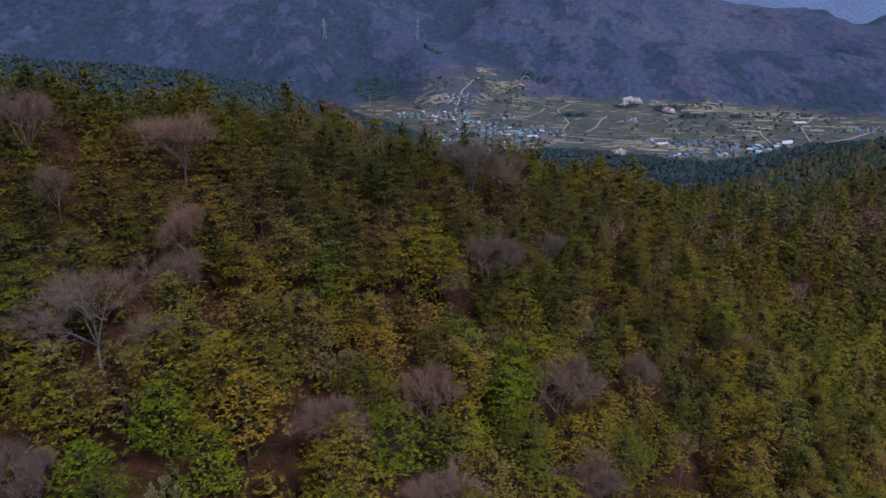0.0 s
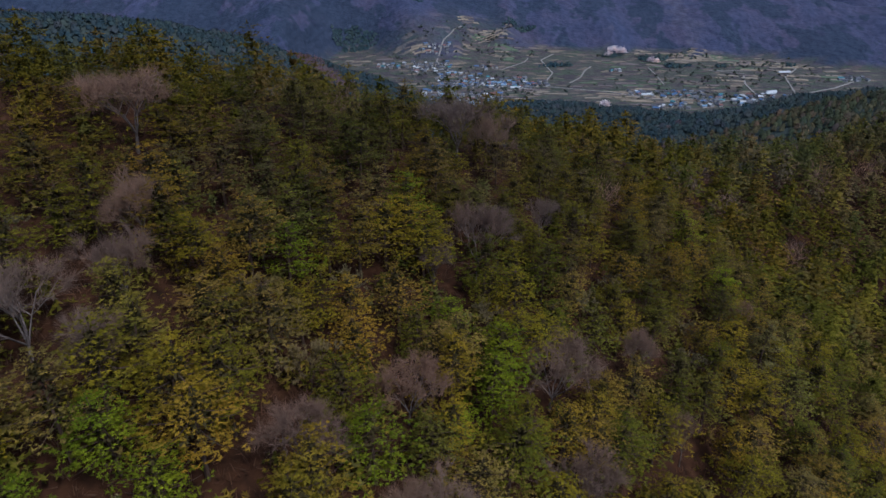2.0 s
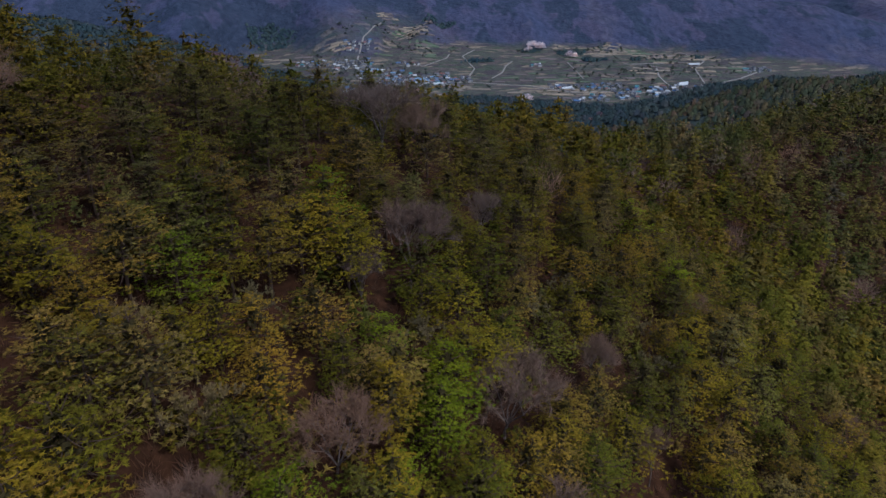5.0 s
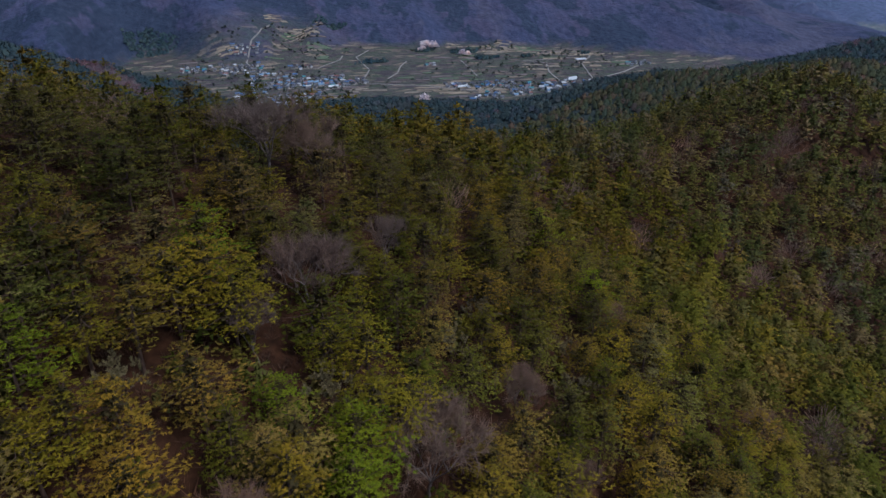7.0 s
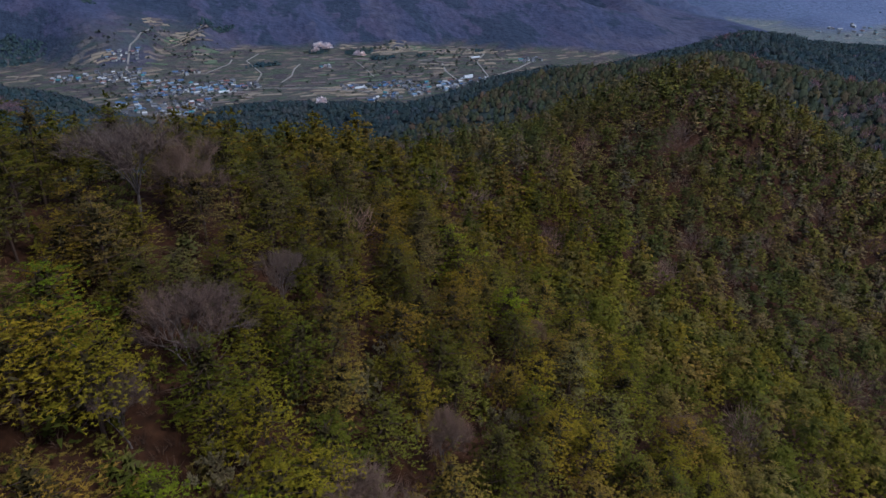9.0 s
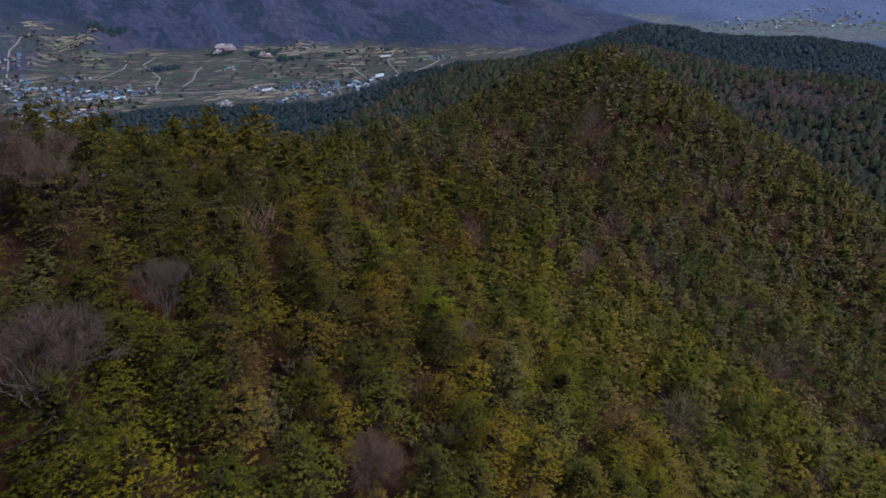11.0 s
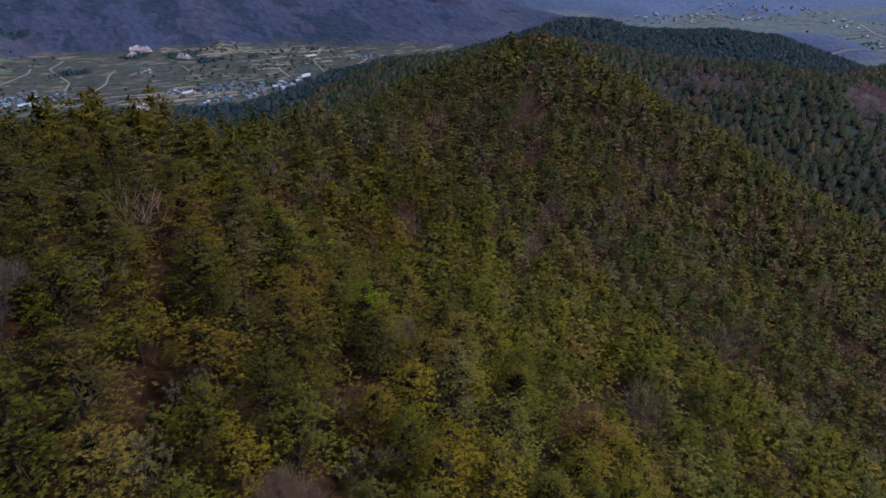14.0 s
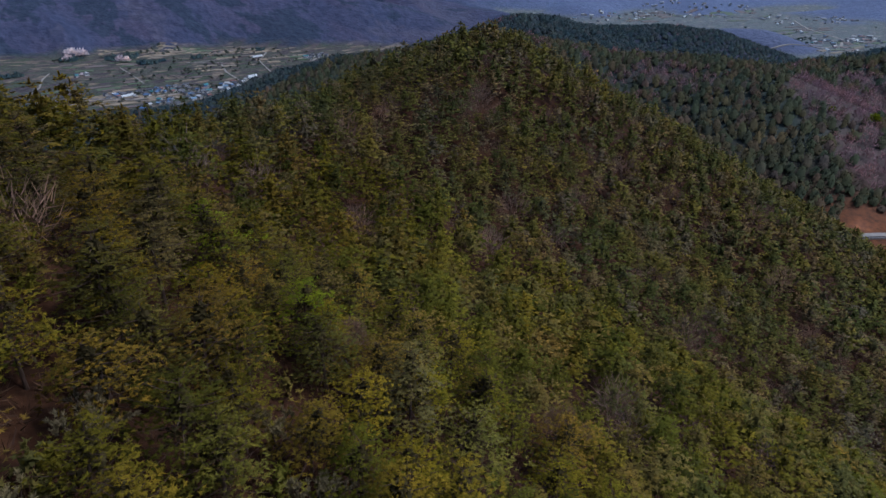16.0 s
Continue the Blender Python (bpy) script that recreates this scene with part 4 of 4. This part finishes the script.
def far_village(centres, seed):
    """Houses too far off to tell apart singly: one mesh of small gabled blocks."""
    rng = np.random.default_rng(seed)
    bm = bmesh.new()
    for cx, cy, rx, ry, count in centres:
        for _ in range(count):
            x, y = cx + rng.uniform(-1, 1) * rx, cy + rng.uniform(-1, 1) * ry
            m = pose(x, y, float(land(x, y)[0]), 0, 0, rng.uniform(0, 180))
            w, d, high = rng.uniform(3, 7), rng.uniform(2.4, 3.6), rng.uniform(2.6, 4.0)
            roof = 3 + int(rng.choice(7, p=[0.13, 0.22, 0.22, 0.03, 0.1, 0.22, 0.08]))
            v = [bm.verts.new(m @ Vector(p)) for p in ((-w, -d, -1), (w, -d, -1), (w, d, -1), (-w, d, -1), (-w, -d, high), (w, -d, high), (w, d, high), (-w, d, high), (-w, 0, high + 1.4), (w, 0, high + 1.4))]
            for f in ((0, 1, 5, 4), (2, 3, 7, 6), (1, 2, 6, 9, 5), (3, 0, 4, 8, 7)):
                bm.faces.new([v[i] for i in f]).material_index = int(rng.integers(0, 3))
            for f in ((4, 5, 9, 8), (6, 7, 8, 9)):
                bm.faces.new([v[i] for i in f]).material_index = roof
    me = bm_mesh("far_houses", bm, WALLS[0])
    for m in WALLS[1:] + ROOFS:
        me.materials.append(m)
    tagged(new("far_houses", me), "scattered pale houses and sheds in the far valley", "houses", "", "stuff")


far_village([(1690, 500, 90, 50, 20), (1780, 455, 70, 40, 14), (1640, 400, 60, 35, 8), (2070, 760, 90, 60, 16), (2150, 650, 90, 60, 16), (1770, 1030, 110, 60, 26), (1930, 930, 110, 60, 22), (1990, 1085, 80, 40, 14), (1600, 1080, 80, 50, 16), (2200, 900, 90, 50, 12)], 9)


def path_strip(points, wide, material, label, category="road", lift=0.9):
    """A road laid over the land along points, with edges of its own."""
    line = []
    for (ax, ay), (bx, by) in zip(points, points[1:]):
        steps = max(2, int(math.hypot(bx - ax, by - ay) / 9))
        line += [(ax + (bx - ax) * k / steps, ay + (by - ay) * k / steps) for k in range(steps)]
    line.append(points[-1])
    bm = bmesh.new()
    rows = []
    for n, (x, y) in enumerate(line):
        a, b = line[max(n - 1, 0)], line[min(n + 1, len(line) - 1)]
        d = Vector((b[0] - a[0], b[1] - a[1])).normalized()
        z = float(land(x, y)[0]) + lift
        rows.append([bm.verts.new((x + s * d.y * wide / 2, y - s * d.x * wide / 2, z - drop)) for s, drop in ((-1, 1.8), (-1, 0), (1, 0), (1, 1.8))])
    for a, b in zip(rows, rows[1:]):
        for k in range(3):
            bm.faces.new((a[k], a[k + 1], b[k + 1], b[k]))
    return tagged(new("road", bm_mesh("road", bm, material)), label, category, "", "structure")


for line, wide in (([(20, 1010), (70, 1062), (110, 1120), (180, 1158), (290, 1100), (345, 1042), (430, 1040), (520, 1010), (600, 1075), (690, 1120), (760, 1170)], 3.6),
                   ([(110, 1120), (60, 1200), (10, 1260), (-10, 1340), (5, 1420), (45, 1500)], 2.9), ([(180, 1158), (215, 1250), (205, 1345), (240, 1400)], 2.5),
                   ([(530, 1060), (545, 1150), (575, 1230), (520, 1260), (600, 1250)], 2.9), ([(600, 1075), (640, 1200), (690, 1260), (680, 1330)], 2.5), ([(235, 1180), (262, 1215), (280, 1265), (300, 1300)], 2.5),
                   ([(520, 1010), (545, 985), (560, 950)], 4.3), ([(60, 1290), (120, 1280), (170, 1330), (180, 1360)], 2.2), ([(400, 1150), (408, 1230), (412, 1290)], 1.8),
                   ([(1420, 560), (1560, 500), (1650, 470), (1760, 500), (1900, 620), (2090, 720)], 5.0), ([(1560, 500), (1600, 420), (1640, 330)], 4.3), ([(1760, 1010), (1850, 960), (1960, 900), (2060, 790)], 4.3)):
    path_strip(line, wide, CONCRETE, "pale concrete farm road winding between fields")


def field(x, y, wide, deep, turn, material, label):
    """A field plot, a low terrace with a shaped rim, draped over the land."""
    bm = bmesh.new()
    c, s = math.cos(radians(turn)), math.sin(radians(turn))
    rng = np.random.default_rng(int(abs(x) * 7 + abs(y)))
    nx, ny = max(2, int(wide / 12)), 3
    grid = {}
    for i in range(nx + 1):
        for j in range(ny + 1):
            u = (i / nx - 0.5) * wide * (1 + 0.06 * rng.normal())
            v = (j / ny - 0.5) * deep * (1 + 0.08 * rng.normal()) + 0.04 * wide * math.sin(3.0 * i / nx)
            px, py = x + c * u - s * v, y + s * u + c * v
            grid[i, j] = bm.verts.new((px, py, float(land(px, py)[0]) + 0.8))
    for i in range(nx):
        for j in range(ny):
            bm.faces.new((grid[i, j], grid[i + 1, j], grid[i + 1, j + 1], grid[i, j + 1]))
    rim = [e for e in bm.edges if e.is_boundary]
    skirt = bmesh.ops.extrude_edge_only(bm, edges=rim)
    for g in skirt["geom"]:
        if isinstance(g, bmesh.types.BMVert):
            g.co.z -= 1.6
    return tagged(new("field", bm_mesh("field", bm, material)), label, "field", "", "structure")


def fields():
    rng = np.random.default_rng(77)
    names = ["dry straw-coloured stubble field", "tilled brown field", "young green crop field", "sandy fallow field"]
    blocks = [(250, 1060, 120, 70, (0, 3, 1), 18), (210, 1120, 60, 30, (1, 0), 6), (150, 1105, 40, 40, (1,), 3), (545, 1375, 50, 35, (1, 2), 8), (480, 1330, 60, 30, (2, 0), 6), (390, 1330, 60, 40, (2, 1), 8),
              (590, 1210, 70, 40, (1, 0, 3), 10), (110, 1450, 60, 40, (1, 2, 0), 8), (640, 1290, 60, 40, (3, 1, 2), 9), (-150, 1380, 50, 20, (0, 1), 4), (300, 1180, 60, 40, (1, 2), 7),
              (80, 1380, 70, 40, (1, 2, 0), 9), (430, 1150, 60, 30, (2, 1), 7), (700, 1200, 60, 40, (2, 0), 7), (1650, 480, 120, 60, (2, 1, 0), 16), (1800, 1000, 140, 60, (1, 2), 12), (2050, 850, 140, 70, (2, 1), 12), (1850, 620, 130, 60, (2, 1), 12)]
    for cx, cy, rx, ry, tones, count in blocks:
        for _ in range(count):
            k = int(rng.choice(tones))
            far = 1.5 if cx > 1000 else 1.0
            field(cx + rng.uniform(-1, 1) * rx, cy + rng.uniform(-1, 1) * ry, rng.uniform(16, 40) * far, rng.uniform(6, 13) * far, rng.normal(-14, 9), FIELD_TONES[k], names[k])

    # stepped plots at the foot of the mountain, row over row along the slope
    for cx, cy, wide, rows, turn in ((505, 1352, 105, 9, -8), (585, 1296, 90, 6, -12), (670, 1270, 70, 5, -10), (430, 1415, 40, 4, -6), (452, 1372, 26, 3, 0), (110, 1455, 70, 7, 24), (60, 1525, 44, 4, 28), (140, 1520, 40, 3, 30),
                                     (-60, 1385, 60, 3, -4), (300, 1050, 120, 6, -18), (370, 1020, 70, 4, -12)):
        for r in range(rows):
            u = rng.uniform(-0.25, 0.25) * wide
            for _ in range(3):
                long = wide * rng.uniform(0.2, 0.42)
                away = r * 9.0 + rng.normal(0, 1.5)
                c, s = math.cos(radians(turn)), math.sin(radians(turn))
                k = int(rng.choice((3, 0, 3, 1)))
                field(cx + c * u - s * away, cy + s * u + c * away, long, rng.uniform(3.5, 6.5), turn + rng.normal(0, 4), FIELD_TONES[k], "stepped " + names[k])
                u += long * 1.1 if u < wide * 0.3 else -wide * 0.6


fields()


GROVES = [(-200, 1510, 55, 40), (-70, 1600, 20, 16), (180, 1545, 40, 14), (470, 1300, 24, 16), (440, 1365, 28, 18), (228, 1300, 34, 10), (560, 1290, 12, 9), (360, 1392, 22, 10), (690, 1285, 12, 8)]


def greenhouse(x, y, long, wide, turn):
    """A tunnel of pale film: an arched skin with closed ends."""
    ob = tagged(new("greenhouse"), "long pale film greenhouse in the fields", "greenhouse", "greenhouses in the valley")
    bm = bmesh.new()
    arc = [(math.cos(a) * wide / 2, math.sin(a) * wide * 0.5) for a in np.linspace(0, math.pi, 9)]
    a = [bm.verts.new((-long / 2, u, v - 0.3)) for u, v in arc]
    c = [bm.verts.new((long / 2, u, v - 0.3)) for u, v in arc]
    for k in range(8):
        bm.faces.new((a[k], a[k + 1], c[k + 1], c[k]))
    part("skin", bm_mesh("skin", bm, FILM), ob)
    for side in (-1, 1):
        bm = bmesh.new()
        bm.faces.new([bm.verts.new((side * (long / 2 - 0.02), u, v - 0.3)) for u, v in (arc if side < 0 else arc[::-1])])
        part("end_wall", bm_mesh("end_wall", bm, FILM), ob)
    ob.matrix_basis = pose(x, y, float(land(x, y)[0]) + 0.6, 0, 0, turn)


for x, y, long, wide, turn in ((1700, 520, 26, 6, 20), (1712, 532, 22, 6, 20), (1760, 470, 30, 6, 10), (1775, 482, 30, 6, 10), (1820, 610, 34, 7, 25), (1990, 690, 34, 7, 20), (1960, 720, 30, 7, 20), (2080, 790, 30, 7, 15), (1850, 940, 26, 7, 10), (1560, 470, 24, 6, 30),
                               (560, 1085, 22, 6, 20), (566, 1095, 22, 6, 20), (655, 1235, 24, 6, 10), (345, 1075, 20, 6, 15), (135, 1150, 24, 6, 10)):
    greenhouse(x, y, long, wide, turn)


def valley_trees():
    rng = np.random.default_rng(5)
    blossom = [shrubby(rng, 5.5, 9, 160, 2.0, 0.35) for _ in range(2)]
    shapes = [tri_mesh("crown", *b, BLOSSOM) for b in blossom]
    stem = tri_mesh("trunk", *tube([np.array([0, 0, -0.5]), np.array([0.1, 0, 1.5]), np.array([0.1, 0.1, 4.0])], [0.35, 0.28, 0.15], 6), GREY_BARK)
    for n, (x, y, size) in enumerate(((385, 1405, 1.5), (372, 1412, 1.2), (360, 1400, 1.0), (352, 1392, 0.8), (392, 1412, 1.1), (366, 1425, 0.8), (428, 1330, 1.2), (438, 1326, 1.0), (215, 833, 1.0), (340, 1262, 0.5))):
        tree = tagged(new("cherry_tree"), "flowering cherry tree with pale pink crown", "cherry tree", "blossoming trees in the valley")
        part("trunk", stem, tree), part("crown", shapes[n % 2], tree)
        tree.matrix_basis = pose(x, y, float(land(x, y)[0]) - 0.2, 0, 0, 40 * n) @ Matrix.Scale(1.3 * size, 4)
    spots = []
    for cx, cy, rx, ry, count in ((-40, 1440, 30, 20, 10), (480, 1010, 18, 14, 10), (560, 1290, 12, 8, 10), (355, 1395, 30, 12, 16), (520, 1195, 40, 25, 18),
                                  (0, 1250, 130, 120, 90), (450, 1150, 180, 150, 130), (620, 1220, 120, 100, 60), (100, 1120, 100, 80, 60), (80, 1200, 80, 30, 50), (450, 1050, 90, 30, 40), (90, 1470, 60, 50, 50), (510, 1390, 60, 20, 36), (640, 1300, 70, 20, 30), (-90, 1380, 40, 30, 14), (140, 1400, 50, 40, 24), (60, 1480, 40, 30, 12),
                                  (1750, 500, 250, 150, 18), (1950, 900, 250, 180, 20), (2200, 700, 200, 150, 12), (1700, 560, 20, 15, 12)):
        for _ in range(count):
            spots.append((cx + rng.normal() * rx * 0.6, cy + rng.normal() * ry * 0.6))
    groves = []
    for gx, gy, rx, ry in GROVES:
        count = int(rx * ry * 0.09)
        w, r = rng.uniform(0, 6.283, count), np.sqrt(rng.uniform(0, 1, count))
        groves.append(np.stack([gx + rx * r * np.cos(w) + rng.normal(0, 4, count), gy + ry * r * np.sin(w)], 1))
    g, _ = with_height(np.concatenate(groves))
    scatter("grove", [lump(rng, 4.0, 7.0, 44, 1.8) for _ in range(4)], g, rng.uniform(0.7, 1.3, len(g)), HAZE_GROVE, "dark pine groves at the foot of the mountain", "grove", 13, "stuff", 1.6)
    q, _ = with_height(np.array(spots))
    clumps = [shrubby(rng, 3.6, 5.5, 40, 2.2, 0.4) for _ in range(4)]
    for which, tone, label in ((q[:, 0] < 1200, HEDGE, "dark green trees and hedges between the fields"), (q[:, 0] >= 1200, HAZE_GROVE, "clumps of trees in the far valley, haze blue in their colour")):
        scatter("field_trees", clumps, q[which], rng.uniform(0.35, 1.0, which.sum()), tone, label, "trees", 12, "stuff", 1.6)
    # two budding trees in the leafless wood
    budding = tri_mesh("crown", *shrubby(rng, 3.2, 6.0, 260, 1.1, 0.3), FRESH)
    for x, y, size in ((470, 137, 1.1), (480, 131, 0.8), (450, 156, 0.7)):
        tree = tagged(new("budding_tree"), "yellow-green budding tree in grey-mauve leafless wood", "tree", "budding trees on the hill")
        part("trunk", stem, tree), part("crown", budding, tree)
        tree.matrix_basis = pose(x, y, float(land(x, y)[0]) - 0.2, 0, 0, 50 * size) @ Matrix.Scale(size, 4)


valley_trees()


def pylon(x, y, high):
    """A lattice transmission tower: four legs, bracing and three cross arms."""
    ob = tagged(new("pylon"), "steel lattice power pylon on the wooded mountainside", "pylon", "power line pylons")

    def bars(pairs, r):
        return joined([tube([np.array(a, float), np.array(b, float)], [r, r], 4) for a, b in pairs])

    levels = [(0.0, 4.5), (0.25, 3.2), (0.5, 2.0), (0.75, 1.1), (1.0, 0.7)]
    corners = [[(sx * w, sy * w, s * high) for sx, sy in ((-1, -1), (1, -1), (1, 1), (-1, 1))] for s, w in levels]
    for k in range(4):
        part("leg", tri_mesh("leg", *bars([(corners[n][k], corners[n + 1][k]) for n in range(4)], 0.35), STEEL), ob)
    for n in range(4):
        pairs = []
        for k in range(4):
            j = (k + 1) % 4
            pairs += [(corners[n][k], corners[n + 1][j]), (corners[n][j], corners[n + 1][k]), (corners[n + 1][k], corners[n + 1][j])]
        part("bracing", tri_mesh("bracing", *bars(pairs, 0.2), STEEL), ob)
    for s, w in ((0.68, 7.5), (0.82, 6.5), (0.95, 5.0)):
        part("cross_arm", tri_mesh("cross_arm", *bars([((-w, 0, s * high), (w, 0, s * high)), ((-w, 0, s * high), (0, 0, s * high + 2.2)), ((w, 0, s * high), (0, 0, s * high + 2.2))], 0.25), STEEL), ob)
    ob.matrix_basis = pose(x, y, float(land(x, y)[0]) - 0.5, 0, 0, 15)


pylon(-338, 1640, 48)
pylon(-113, 1751, 52)

# ---- the road below the ridge, with its guard rail ----
path_strip([(330, 136), (345, 119), (361, 105), (372, 95), (390, 79), (420, 52)], 4.0, CONCRETE, "pale road on a bench below the red cutting", "road", 1.0)


def guard_rail(points):
    ob = tagged(new("guard_rail"), "grey steel guard rail along the hill road", "guard rail")
    p = [np.array([x, y, float(land(x, y)[0]) + 1.0]) for x, y in points]
    part("rail", tri_mesh("rail", *tube([v + np.array([0, 0, 0.75]) for v in p], [0.16] * len(p), 4), STEEL), ob)
    post = tri_mesh("post", *tube([np.array([0, 0, -0.5]), np.array([0, 0, 0.8])], [0.08, 0.08], 5), STEEL)
    for a, b in zip(p, p[1:]):
        for k in range(4):
            part("post", post, ob).matrix_basis = Matrix.Translation(a + (b - a) * k / 4)


guard_rail([(328, 134), (343, 117), (359, 103), (370, 93), (388, 77), (418, 50)])
